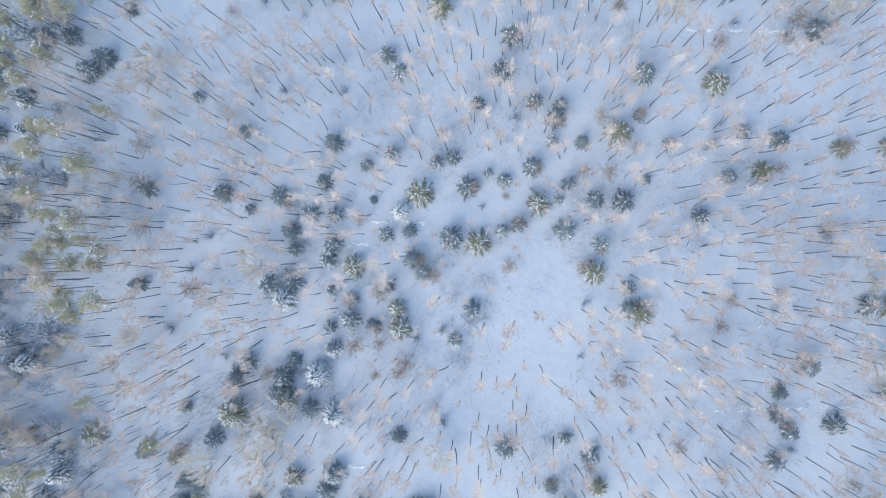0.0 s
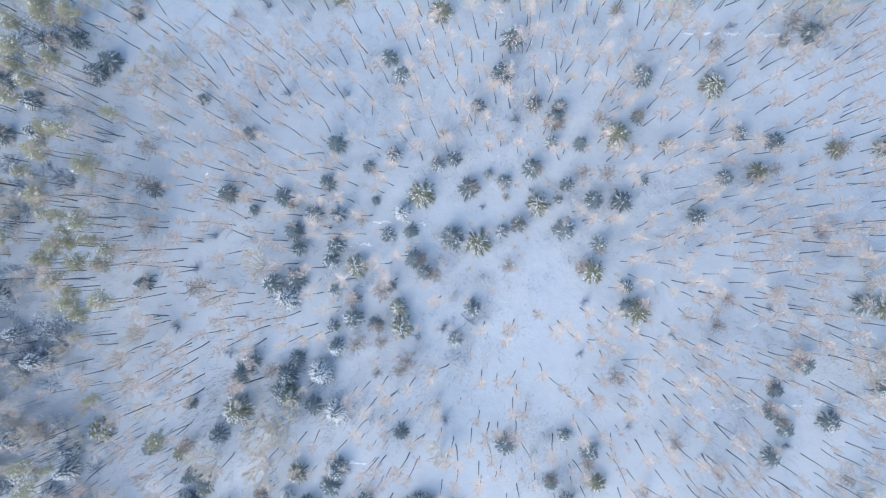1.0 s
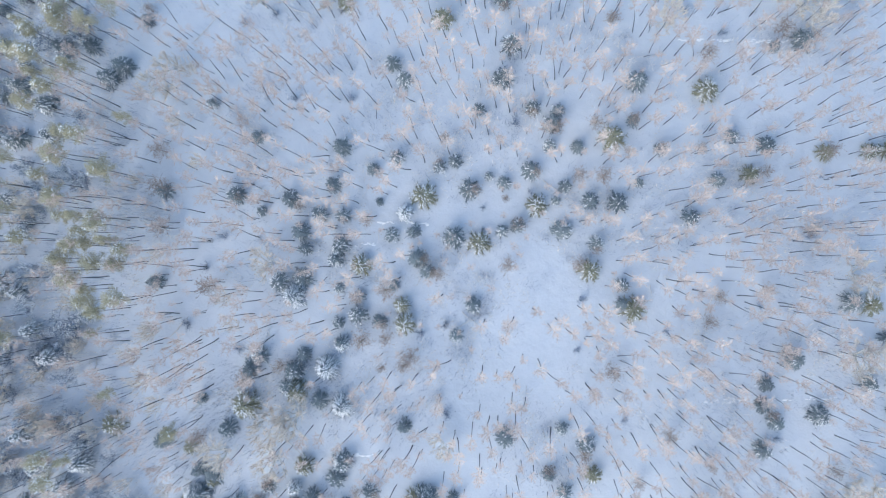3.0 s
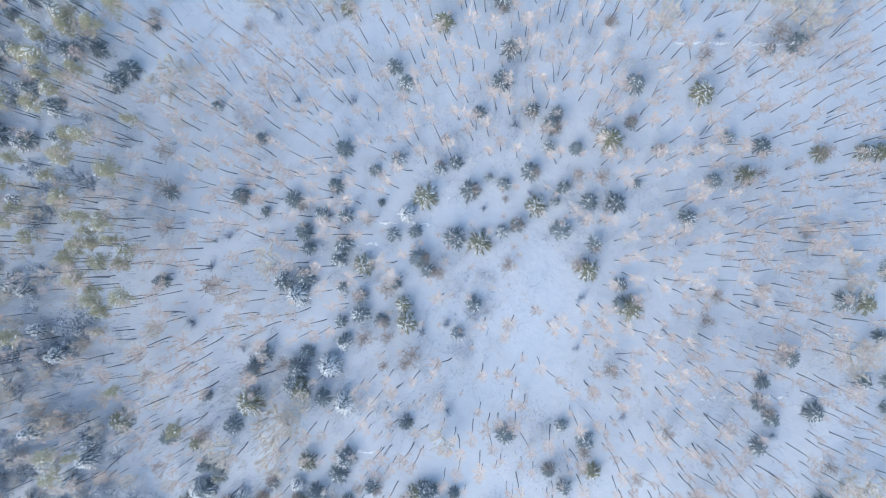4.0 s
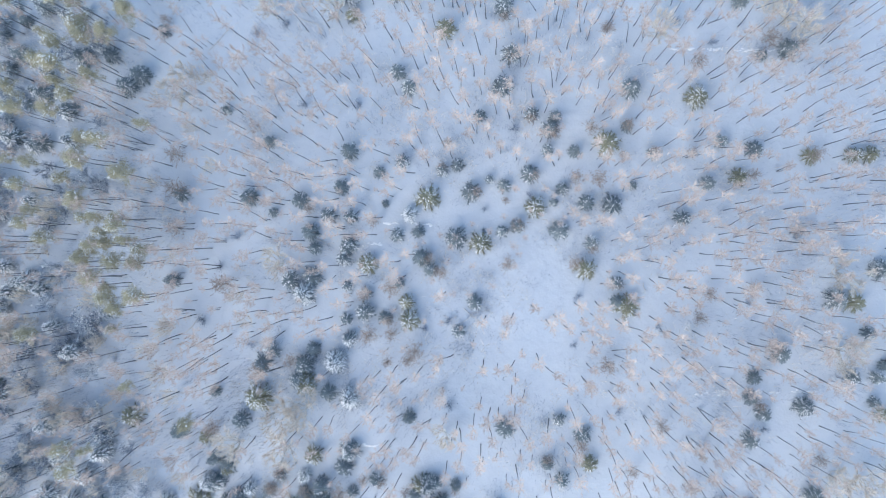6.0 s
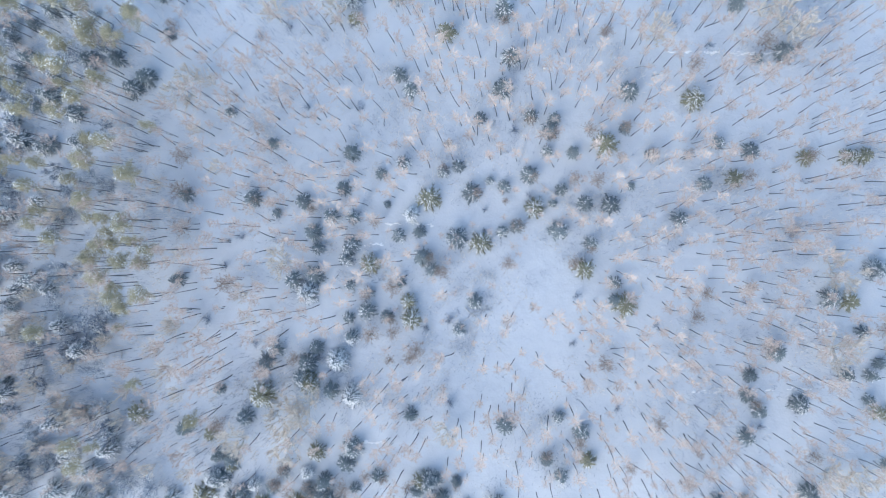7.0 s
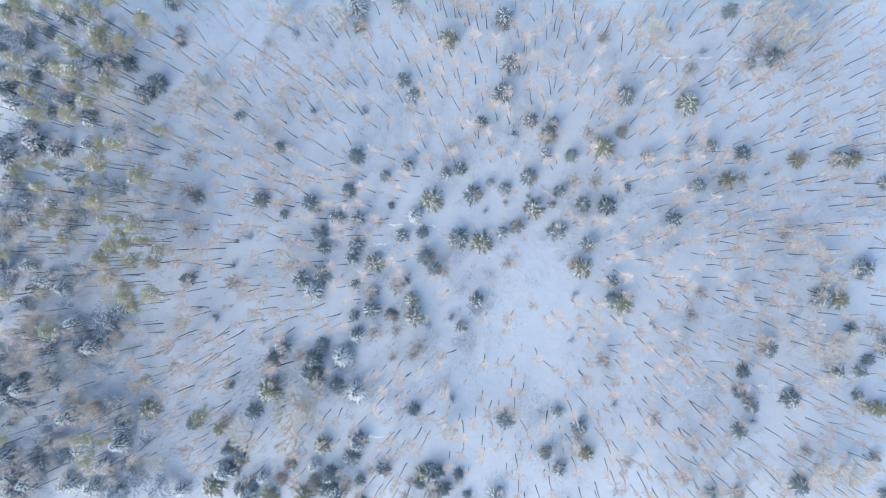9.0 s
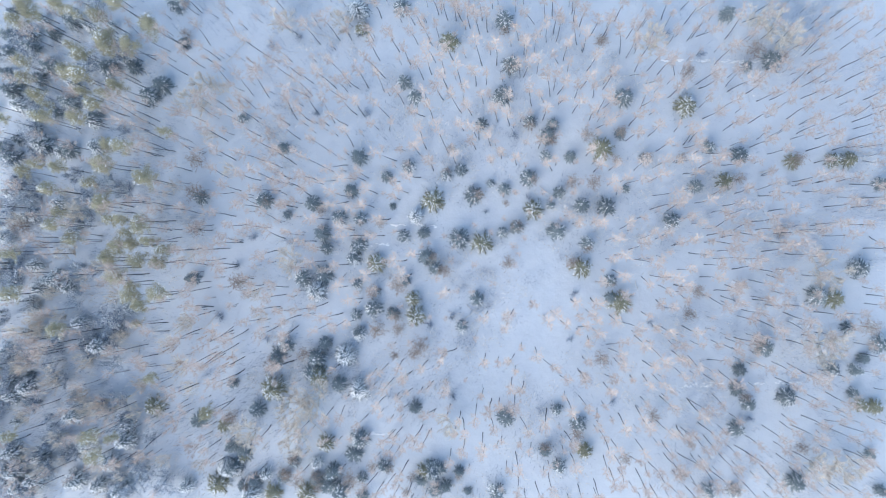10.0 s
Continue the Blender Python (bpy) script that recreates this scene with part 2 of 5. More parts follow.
def pine_parts(height, radius, snow=0.3):
    """Trunk, limbs, needle clumps and snow load of a tall pine with a high crown."""
    trunk, limbs, clumps, load = Build(), Build(), Build(), Build()
    wob = around(random.random() * 6.28) * random.uniform(0.1, 0.5)

    def at(q):
        return wob * math.sin(q * 3) + Vector((0, 0, height * q))
    trunk.tube([at(i / 6) - Vector((0, 0, 0.25 if i == 0 else 0)) for i in range(7)], [0.10 * (1 - 0.85 * i / 6) for i in range(7)], 6)
    n = 17
    for b in range(n):
        q = 0.68 + 0.32 * (b + random.random()) / n
        w = b * 2.4 + random.uniform(-0.4, 0.4)
        ln = radius * (1.05 - 0.75 * max(0, (q - 0.75) / 0.25)) * random.uniform(0.45, 1.1)
        tip = at(q) + around(w, random.uniform(0.05, 0.4)) * ln
        limbs.tube([at(q), at(q).lerp(tip, 0.6), tip], [0.035, 0.025, 0.01], 3)
        for c in range(3):
            core = at(q).lerp(tip, (1.0, 0.72, 0.45)[c]) + Vector((random.gauss(0, 0.25), random.gauss(0, 0.25), random.uniform(0, 0.25)))
            for k in range(54):
                d = Vector((random.gauss(0, 1), random.gauss(0, 1), random.gauss(0.3, 0.7))).normalized()
                o = core + Vector((random.gauss(0, 0.3), random.gauss(0, 0.3), random.gauss(0, 0.17)))
                clumps.sliver(o, o + d * random.uniform(0.2, 0.42), random.uniform(0.028, 0.05))
            if random.random() < snow:
                for k in range(4):
                    load.lump(core + Vector((random.gauss(0, 0.32), random.gauss(0, 0.32), 0.2)), random.uniform(0.1, 0.34), random.uniform(0.04, 0.12), 0.1, random.random() * 6)
    return trunk, limbs, clumps, load


def leafy_parts(height, radius):
    """Stems and dry leaves of a young oak that keeps its leaves."""
    stems, leaves = Build(), Build()
    stems.tube([Vector((0, 0, -0.2)), Vector((0.1, 0, height * 0.5)), Vector((0, 0.1, height * 0.95))], [0.08, 0.05, 0.012], 5)
    n = 30
    for b in range(n):
        q = 0.12 + 0.85 * (b + random.random()) / n
        w = b * 2.4 + random.uniform(-0.3, 0.3)
        ln = radius * (1 - 0.55 * q) * random.uniform(0.6, 1.15)
        a = Vector((0, 0, height * q))
        tip = a + around(w, random.uniform(0.15, 0.6)) * ln
        stems.tube([a, tip], [0.022, 0.006], 3)
        for k in range(7):
            p = a.lerp(tip, random.uniform(0.3, 1))
            e = p + Vector((random.gauss(0, 1), random.gauss(0, 1), random.uniform(-0.2, 0.8))).normalized() * random.uniform(0.25, 0.6)
            stems.spike(p, e, 0.011)
            for t in range(4):
                leaves.leaf(p.lerp(e, random.uniform(0.3, 1.05)), random.uniform(0.04, 0.085))
    return stems, leaves


def thing(name, parts, label, category, group):
    """An Empty at the base with one mesh a part, the snow load under the crown that bears it. parts: (name, mesh, label, kind)."""
    root = tagged(new(name), label, category, group)
    made = root
    for pname, me, plabel, pkind in parts:
        o = tagged(new(pname, me), plabel, "", "", pkind)
        o.parent = made if pname == "snow_load" else root
        made = o
    return root


def make_bare(height, spread, label):
    t, c, s = bare_parts(height, spread)
    ps = [("trunk", t.mesh("trunk", BARK_HAZED, True), "", ""), ("crown", c.mesh("crown", TWIG), "fine leafless twigs", "stuff")]
    if s.v:
        ps.append(("snow_load", s.mesh("snow_load", SNOW_LOAD, True), "bits of snow caught in the forks", "stuff"))
    return thing("bare_tree", ps, label, "tree", "bare broadleaf trees of the wood"), (t, c, s)


def make_spruce(height, radius, snow, label, mat=None, droop=0.35):
    t, b, s = spruce_parts(height, radius, snow, droop)
    ps = [("trunk", t.mesh("trunk", BARK_HAZED, True), "", ""), ("crown", b.mesh("crown", mat or NEEDLE_HAZED), "", "stuff")]
    if s.v:
        ps.append(("snow_load", s.mesh("snow_load", SNOW_LOAD, True), "white snow lying on the boughs", "stuff"))
    return thing("spruce", ps, label, "spruce tree", "young spruces among the bare trees")


def make_pine(height, radius, snow, label):
    t, b, c, s = pine_parts(height, radius, snow)
    ps = [("trunk", t.mesh("trunk", BARK_HAZED, True), "", ""), ("limb_whorl", b.mesh("limb_whorl", BARK_HAZED), "", "stuff"), ("crown", c.mesh("crown", NEEDLE_GOLD), "", "stuff")]
    if s.v:
        ps.append(("snow_load", s.mesh("snow_load", SNOW_LOAD, True), "white snow lying on the crown", "stuff"))
    return thing("pine", ps, label, "pine tree", "tall pines of the dense stand")


def make_oak(height, radius, label):
    t, l = leafy_parts(height, radius)
    return thing("young_oak", [("stem", t.mesh("stem", OAK_BARK), "", ""), ("crown", l.mesh("crown", LEAF_DRY), "withered tan leaves", "stuff")],
                 label, "oak sapling", "young oaks with withered leaves")


def make_frosted(height, spread, label):
    w, f, r = forked_parts(height, spread, 5, 0.14, 0.42, 9, 0.05, 0.3, 1.3, 3, 0.76, 1.3, 0.42)
    return thing("frosted_tree", [("forked_trunk", w.mesh("forked_trunk", BARK_PALE, True), "pale frosted limbs", ""), ("twig_crown", f.mesh("twig_crown", TWIG_CREAM), "cream twigs", "stuff"),
                                  ("snow_load", r.mesh("snow_load", SNOW_LOAD), "rime and snow on the twigs", "stuff")],
                 label, "tree", "pale frosted broadleaf trees")


def make_bushy(height, spread, label, twig):
    w, f, r = forked_parts(height, spread, 6, 0.04, 0.42, 13, 0.05, 0.4, 1.25, 2, 0.62, 1.05, 0.36)
    return thing("bushy_tree", [("forked_trunk", w.mesh("forked_trunk", twig, True), "", ""), ("twig_crown", f.mesh("twig_crown", twig), "dense tan twigs", "stuff"),
                                ("snow_load", r.mesh("snow_load", SNOW_LOAD), "bits of snow on the twigs", "stuff")],
                 label, "tree", "bushy leafless trees of the dense stand")


def make_willow(height, spread, label, i):
    w, f, r = forked_parts(height, spread, 6, 0.045, 0.5, 11, 0.42, 0.55, 1.25, 2, 0.7, 1.8, 0.6)
    return thing("willow_thicket", [("forked_stem", w.mesh("forked_stem", (WILLOW_HAZED, WILLOW_HAZED, BARK_PALE)[i % 3]), "", "stuff"), ("twig_crown", f.mesh("twig_crown", THICKET_HAZED), "", "stuff"),
                                    ("snow_load", r.mesh("snow_load", SNOW_LOAD), "snow lying along the twigs", "stuff")],
                 label, "willow shrub", "willow thickets below the pines")


def make_shrub(height, radius, label):
    t = Build()
    for b in range(34):
        w = random.random() * 6.28
        tip = around(w) * radius * random.uniform(0.2, 1) + Vector((0, 0, height * random.uniform(0.5, 1)))
        a = around(w) * 0.1 - Vector((0, 0, 0.1))
        t.tube([a, a.lerp(tip, 0.6) + Vector((0, 0, 0.1)), tip], [0.022, 0.016, 0.006], 3)
        for k in range(5):
            q = a.lerp(tip, random.uniform(0.35, 1))
            t.spike(q, q + Vector((random.gauss(0, 1), random.gauss(0, 1), 0.7)).normalized() * random.uniform(0.25, 0.6), 0.012)
    return thing("shrub", [("branching", t.mesh("branching", TWIG_HAZED), "", "stuff")], label, "shrub", "low leafless shrubs")


# ---- ground ----
def make_ground():
    def line(half, fine, step):
        a = list(np.arange(-fine, fine + 0.01, step))
        g = []
        x, s = fine, step
        while x < half:
            s *= 1.35
            x += s
            g.append(x)
        return [-q for q in reversed(g)] + a + g
    xs, ys = line(4000, 140, 1.0), line(4000, 90, 1.0)
    verts = []
    for y in ys:
        for x in xs:
            z = 0.0
            z += 0.09 * noise.noise((x * 0.12, y * 0.12, 3.1)) + 0.05 * noise.noise((x * 0.4, y * 0.4, 7.7))
            verts.append((x, y, z))
    w = len(xs)
    faces = [(j * w + i, j * w + i + 1, (j + 1) * w + i + 1, (j + 1) * w + i) for j in range(len(ys) - 1) for i in range(w - 1)]
    me = bpy.data.meshes.new("ground")
    me.from_pydata(verts, [], faces)
    me.materials.append(SNOW)
    me.polygons.foreach_set("use_smooth", [True] * len(faces))
    return tagged(new("ground", me), "deep snow on the forest floor in painted bluish shade, softly uneven", "ground", "", "structure")


make_ground()


# ---- kinds of trees ----
def spots(kinds):
    """A planter: call it with x, y, turn, sideways scale, height scale. The prototype takes the first spot, copies the rest."""
    used = {}

    def plant(i, x, y, turn, wide, tall, lean=None):
        m = Matrix.Translation((x, y, 0)) @ (lean or Matrix()) @ pose(0, 0, 0, 0, 0, turn) @ Matrix.Diagonal((wide, wide, tall, 1))
        ob = kinds[i]
        if i in used:
            w, t = used[i]
            return copy_thing(ob, m @ Matrix.Diagonal((1 / w, 1 / w, 1 / t, 1)))
        used[i] = (wide, tall)
        ob.matrix_basis = m
        return ob
    return plant


def leaning(dx, dy, h):
    """The turn that leans an upright stem so that its top, h metres up, stands dx east and dy north of its foot."""
    return Vector((0, 0, 1)).rotation_difference(Vector((dx, dy, h))).to_matrix().to_4x4()


random.seed(11)
BARE = [make_bare(14.0, random.uniform(1.0, 1.75), ("slender bare aspen with dark trunk and fine tan twigs", "bare aspen with bent dark trunk and tan twigs")[i % 2]) for i in range(14)]
BARE_SHAPES = [b[1] for b in BARE]
plant_bare = spots([b[0] for b in BARE])
FROSTED = [make_frosted(random.uniform(8, 9.5), 4.2, "broad bare tree with pale frosted limbs and twigs") for i in range(4)]
plant_frosted = spots(FROSTED)
SPRUCES = [make_spruce(4.2 + 0.25 * i, 1.8, (0.05, 0.16, 0.36)[i % 3], ("dark green young spruce with little snow on it", "dark green young spruce lightly dusted with snow", "young spruce with snow on its outer boughs")[i % 3]) for i in range(9)]
SPRUCES += [make_spruce(5.6 + 0.4 * i, 2.8, (0.15, 0.45)[i % 2], ("broad dark green spruce lightly dusted with snow", "broad spruce with snow on its boughs")[i % 2]) for i in range(4)]
plant_spruce = spots(SPRUCES)
SNOWY = [make_spruce(5.0 + 0.3 * i, 2.0, 0.95, "young spruce heavily loaded with white snow", droop=0.45) for i in range(4)]
SNOWY += [make_spruce(6.2 + 0.4 * i, 2.9, 0.9, "broad spruce heavily loaded with white snow", droop=0.45) for i in range(3)]
plant_snowy = spots(SNOWY)
OLIVE = [make_spruce(4.8 + 0.3 * i, 2.0, (0.14, 0.36)[i % 2], ("yellow-green young spruce with patches of snow", "olive green young spruce well covered in snow")[i % 2], NEEDLE_OLIVE, 0.2) for i in range(5)]
plant_olive = spots(OLIVE)
PINES = [make_pine(14.5 + 0.5 * i, 1.9, (0.06, 0.34)[i % 2], ("tall pine with yellow-green crown on a bare dark trunk", "tall pine with yellow-green crown flecked with snow")[i % 2]) for i in range(6)]
plant_pine = spots(PINES)
OAKS = [make_oak(3.6 + 0.3 * i, 1.8, "young oak keeping its withered tan leaves in winter") for i in range(6)]
plant_oak = spots(OAKS)
BUSHY = [make_bushy(random.uniform(7.5, 9), 3.4, "bushy leafless tree with a dense crown of tan twigs", TWIG_CREAM if i else TWIG) for i in range(4)]
plant_bushy_tree = spots(BUSHY)
SHRUBS = [make_shrub(1.6, 1.3, "low leafless grey shrub poking out of the snow") for i in range(4)]
plant_shrub = spots(SHRUBS)
WILLOWS = [make_willow(4.5 + 0.4 * i, 2.4, "dense leafless willow thicket with grey frosted stems", i) for i in range(6)]
plant_willow = spots(WILLOWS)


def plant_bare_trees(rows):
    """Rows: foot east and north, lean of the top east and north, height."""
    for x, y, dx, dy, h in rows:
        plant_bare(random.randrange(14), x, y, random.uniform(0, 360), random.uniform(0.85, 1.15) * (h / 14) ** 0.5, h / 14.0, leaning(dx, dy, h))


def plant_frosted_trees(rows):
    for x, y, r in rows:
        plant_frosted(random.randrange(4), x, y, random.uniform(0, 360), r / 2.45, random.uniform(0.8, 1.05))


def plant_spruces(rows):
    for x, y, r in rows:
        w = min(1.13 * r, 2.7)
        i, own = (9 + random.randrange(4), 2.8) if w > 2.5 else (random.randrange(9), 1.8)
        plant_spruce(i, x, y, random.uniform(0, 360), w / own, (0.35 + 0.6 * r / 1.8) * (1.8 / own) ** 0.5 * random.uniform(0.85, 1.15))


def plant_snowy_spruces(rows):
    for x, y, r in rows:
        w = min(1.4 * r, 3.0)
        i, own = (4 + random.randrange(3), 2.9) if w > 2.4 else (random.randrange(4), 2.0)
        plant_snowy(i, x, y, random.uniform(0, 360), w / own, (0.35 + 0.6 * r / 2.0) * (2.0 / own) ** 0.5 * random.uniform(0.85, 1.15))


def plant_olive_spruces(rows):
    for x, y, r in rows:
        plant_olive(random.randrange(5), x, y, random.uniform(0, 360), 1.2 * r / 2.0, (0.35 + 0.55 * r / 2.0) * random.uniform(0.85, 1.15))


def plant_pines(rows):
    for x, y, r in rows:
        plant_pine(random.randrange(6), x, y, random.uniform(0, 360), r / 1.7, random.uniform(0.92, 1.08))


def plant_oaks(rows):
    for x, y, r in rows:
        plant_oak(random.randrange(6), x, y, random.uniform(0, 360), 1.15 * r / 1.6, (0.4 + 0.65 * r / 1.6) * random.uniform(0.85, 1.15))


def plant_bushy(rows):
    for x, y, r in rows:
        plant_bushy_tree(random.randrange(4), x, y, random.uniform(0, 360), r / 2.9, random.uniform(0.8, 1.1))


def plant_thickets(rows):
    for x, y, r in rows:
        plant_willow(random.randrange(6), x, y, random.uniform(0, 360), 1.15 * r / 2.4, random.uniform(0.7, 1.0))


def plant_shrubs(rows):
    for x, y, r in rows:
        plant_shrub(random.randrange(4), x, y, random.uniform(0, 360), r / 1.2, random.uniform(0.8, 1.2))


REST = []


def plant_rest(rows):
    REST.extend(rows)


def join_trees(name, label, places, tall=1.0, wide=1.0, keep=1):
    """Many bare trees as one object: trunks, crowns and caught snow in three materials. Places as for plant_bare_trees."""
    arrays = []
    for shape in BARE_SHAPES:
        arrays.append([(np.array([tuple(v) for v in b.v], dtype=np.float32).reshape(-1, 3), b.f) for b in shape])
    verts, faces, mats, k = [], [], [], 0
    for x, y, dx, dy, h in places:
        shape = random.choice(arrays)
        w, s, t = random.uniform(0, 6.28), wide * random.uniform(0.85, 1.15) * (h / 14) ** 0.5, tall * h / 14.0
        m = np.array((leaning(dx, dy, h) @ Matrix.Rotation(w, 4, "Z") @ Matrix.Diagonal((s, s, t, 1))).to_3x3(), dtype=np.float32).T
        for slot, (v, f) in enumerate(shape):
            f = [q for n, q in enumerate(f) if len(q) > 3 or n % keep == 0]
            verts.append(v @ m + np.array([x, y, 0], dtype=np.float32))
            faces.extend([tuple(i + k for i in q) for q in f])
            mats.extend([slot] * len(f))
            k += len(v)
    me = bpy.data.meshes.new(name)
    me.from_pydata(np.concatenate(verts).tolist(), [], faces)
    me.materials.append(BARK_HAZED)
    me.materials.append(TWIG)
    me.materials.append(SNOW_LOAD)
    me.polygons.foreach_set("material_index", mats)
    me.update()
    return tagged(new(name, me), label, "trees", "", "stuff")


def fallen_trunk(x0, y0, x1, y1):
    b = Build()
    p, q = Vector((x0, y0, 0.12)), Vector((x1, y1, 0.3))
    side = (q - p).cross(Vector((0, 0, 1))).normalized()
    b.tube([p, p.lerp(q, 0.35) + side * 0.12, p.lerp(q, 0.7) - side * 0.08, q], [0.11, 0.1, 0.075, 0.03], 6)
    for k in range(4):
        a = p.lerp(q, random.uniform(0.4, 0.95))
        b.spike(a, a + (q - p).normalized() * 0.7 + side * random.choice((-0.8, 0.8)) + Vector((0, 0, 0.3)), 0.035)
    return tagged(new("fallen_trunk", b.mesh("fallen_trunk", BARK_PALE, True)), "thin fallen tree trunk white with frost on the snow", "fallen trunk", "fallen trunks")


def snow_ridge(x0, y0, x1, y1):
    b = Build()
    p, q = Vector((x0, y0, 0.02)), Vector((x1, y1, 0.02))
    n = int((q - p).length / 0.45)
    for i in range(n):
        if noise.noise((i * 0.23, x0, y0)) > -0.04:
            b.lump(p.lerp(q, (i + random.random()) / n) + Vector((0, random.gauss(0, 0.16), 0)), random.uniform(0.2, 0.6), random.uniform(0.1, 0.3), random.uniform(0.06, 0.14), random.uniform(-0.3, 0.3))
    return tagged(new("snow_ridge", b.mesh("snow_ridge", SNOW_LOAD, True)), "broken ridge of fresh white snow along a forest track", "snow ridge", "", "structure")


# ---- planting: metres east and north, crown radius ----
random.seed(5)
plant_pines([  # middle near west
    (-69.9, 15.7, 1.9), (-69.9, 5.7, 1.4), (-68.7, 3.4, 1.1), (-65.6, 1.6, 1.3), (-67.2, -1.0, 1.3), (-67.0, -7.1, 1.7),
])
plant_pines([  # middle west
    (-95.7, 17.4, 1.3), (-89.8, 13.7, 1.5), (-82.1, 15.1, 1.3), (-78.4, 10.8, 1.9), (-88.6, 9.1, 1.2), (-89.7, 6.5, 1.5), (-76.5, 7.4, 1.1),
    (-73.9, 7.6, 1.1), (-70.7, 7.3, 1.3), (-73.3, 4.9, 1.1), (-85.6, 3.7, 1.5), (-75.1, 2.3, 1.7), (-72.8, 2.7, 1.3), (-77.4, 0.1, 1.5),
    (-75.9, -3.8, 1.7), (-71.6, -0.7, 1.7), (-73.0, -5.7, 1.1), (-72.1, -7.5, 1.6), (-70.4, -9.4, 1.4), (-88.1, -14.3, 1.7), (-71.8, -13.3, 0.9),
    (-97.4, -7.2, 1.7), (-97.4, 0.7, 1.3),
])
plant_pines([  # north near west
    (-68.0, 45.6, 1.9), (-65.3, 24.6, 1.0),
])
plant_pines([  # north west
    (-95.2, 50.8, 1.9), (-93.8, 48.8, 1.5), (-96.4, 47.4, 1.5), (-87.3, 50.1, 1.5), (-83.4, 48.2, 1.1), (-80.1, 48.5, 1.5), (-75.8, 50.3, 1.5),
    (-78.7, 43.9, 2.2), (-77.7, 41.6, 1.5), (-73.4, 42.3, 1.7), (-95.4, 39.4, 1.3), (-94.6, 36.1, 1.3), (-85.7, 37.0, 1.7), (-83.6, 40.7, 1.7),
    (-83.0, 36.5, 1.9), (-85.4, 42.4, 1.0), (-92.2, 32.6, 1.3), (-82.7, 33.1, 1.1), (-80.4, 30.4, 1.5), (-75.2, 34.1, 1.4), (-78.4, 32.7, 1.1),
    (-89.5, 30.4, 0.9), (-90.4, 27.8, 1.5), (-83.9, 27.9, 1.5), (-99.2, 27.9, 1.0), (-77.5, 22.5, 1.5), (-73.4, 21.7, 1.6), (-78.6, 18.6, 1.9),
    (-88.0, 18.2, 1.3), (-92.5, 18.8, 1.0),
])
plant_pines([  # south near west
    (-56.4, -30.3, 1.4), (-68.6, -23.8, 1.0),
])
plant_pines([  # south west
    (-80.4, -35.2, 1.5), (-79.6, -39.0, 1.5), (-76.4, -35.6, 1.0), (-98.2, -36.0, 1.3),
])
plant_spruces([  # middle centre
    (-23.3, 16.7, 1.3), (-30.7, 13.8, 1.7), (-33.3, 8.3, 1.7), (-28.9, 8.0, 1.5), (-22.1, 10.6, 0.9), (-19.7, 4.3, 1.6), (-15.6, 5.0, 1.5),
    (-29.1, 2.6, 1.9), (-10.9, 16.9, 1.4), (-5.4, 12.7, 2.3), (1.1, 13.9, 1.5), (-1.8, 15.1, 1.0), (3.6, 6.1, 1.6), (0.7, 5.0, 1.3),
    (-8.3, 3.8, 2.5), (-30.3, -0.2, 1.7), (-29.7, 1.8, 1.6), (-29.6, -5.5, 1.2), (-19.4, -4.9, 1.2), (-26.1, -10.5, 2.1), (-22.1, -11.7, 1.6),
    (-29.8, -12.0, 1.3), (-29.2, -15.6, 1.4), (-13.2, -2.3, 1.5), (-15.0, 0.0, 1.9), (-26.0, -7.0, 1.4), (-4.7, -8.7, 1.7), (-7.8, -14.3, 1.5),
])
plant_spruces([  # middle east
    (75.1, 14.3, 1.6), (62.9, -7.9, 2.3), (70.9, -2.3, 2.5), (68.6, -14.1, 1.4),
])
plant_spruces([  # middle near east
    (5.9, 16.1, 1.9), (12.2, 13.2, 1.4), (10.5, 10.6, 1.0), (16.7, 10.5, 1.7), (21.7, 10.2, 2.3), (25.6, 13.7, 1.0), (11.6, 5.1, 2.1),
    (17.8, 2.8, 1.6), (34.7, 7.3, 1.9), (39.4, 14.1, 1.6), (22.4, -4.9, 1.4), (22.4, -8.4, 1.4),
])
plant_spruces([  # middle near west
    (-63.0, 12.6, 1.6), (-49.1, 11.9, 1.9), (-38.9, 11.2, 1.9), (-44.5, 8.9, 1.2), (-36.9, 5.0, 1.9), (-36.1, 1.8, 1.4), (-64.8, -4.5, 1.6),
    (-41.0, -4.4, 2.0), (-36.5, -3.6, 2.5),
])
plant_thickets([  # middle west
    (-105.3, 10.5, 2.3), (-88.1, 9.1, 2.5), (-90.3, 17.7, 1.9), (-100.0, 14.1, 1.6), (-103.1, -4.1, 2.8), (-88.3, -2.9, 2.1), (-89.5, -8.9, 2.1),
    (-82.3, -12.5, 2.8), (-86.7, -16.1, 2.5), (-106.2, -12.7, 1.7), (-80.0, -12.6, 1.0), (-100.0, -10.2, 1.5), (-102.6, 16.6, 1.5), (-87.2, 12.8, 1.7),
])
plant_spruces([  # north centre
    (-20.2, 51.9, 1.9), (-19.6, 36.3, 1.7), (-17.3, 33.1, 1.7), (1.2, 48.5, 2.1), (2.5, 39.2, 2.1), (0.8, 33.1, 2.3), (-3.6, 27.5, 1.4),
    (-29.1, 20.8, 1.9), (-18.8, 18.7, 1.6), (-8.0, 18.0, 1.5),
])
plant_spruces([  # north east
    (45.7, 48.6, 1.7), (49.6, 38.1, 1.2), (54.4, 39.1, 2.5), (42.0, 22.0, 1.6), (48.0, 20.4, 1.9),
])
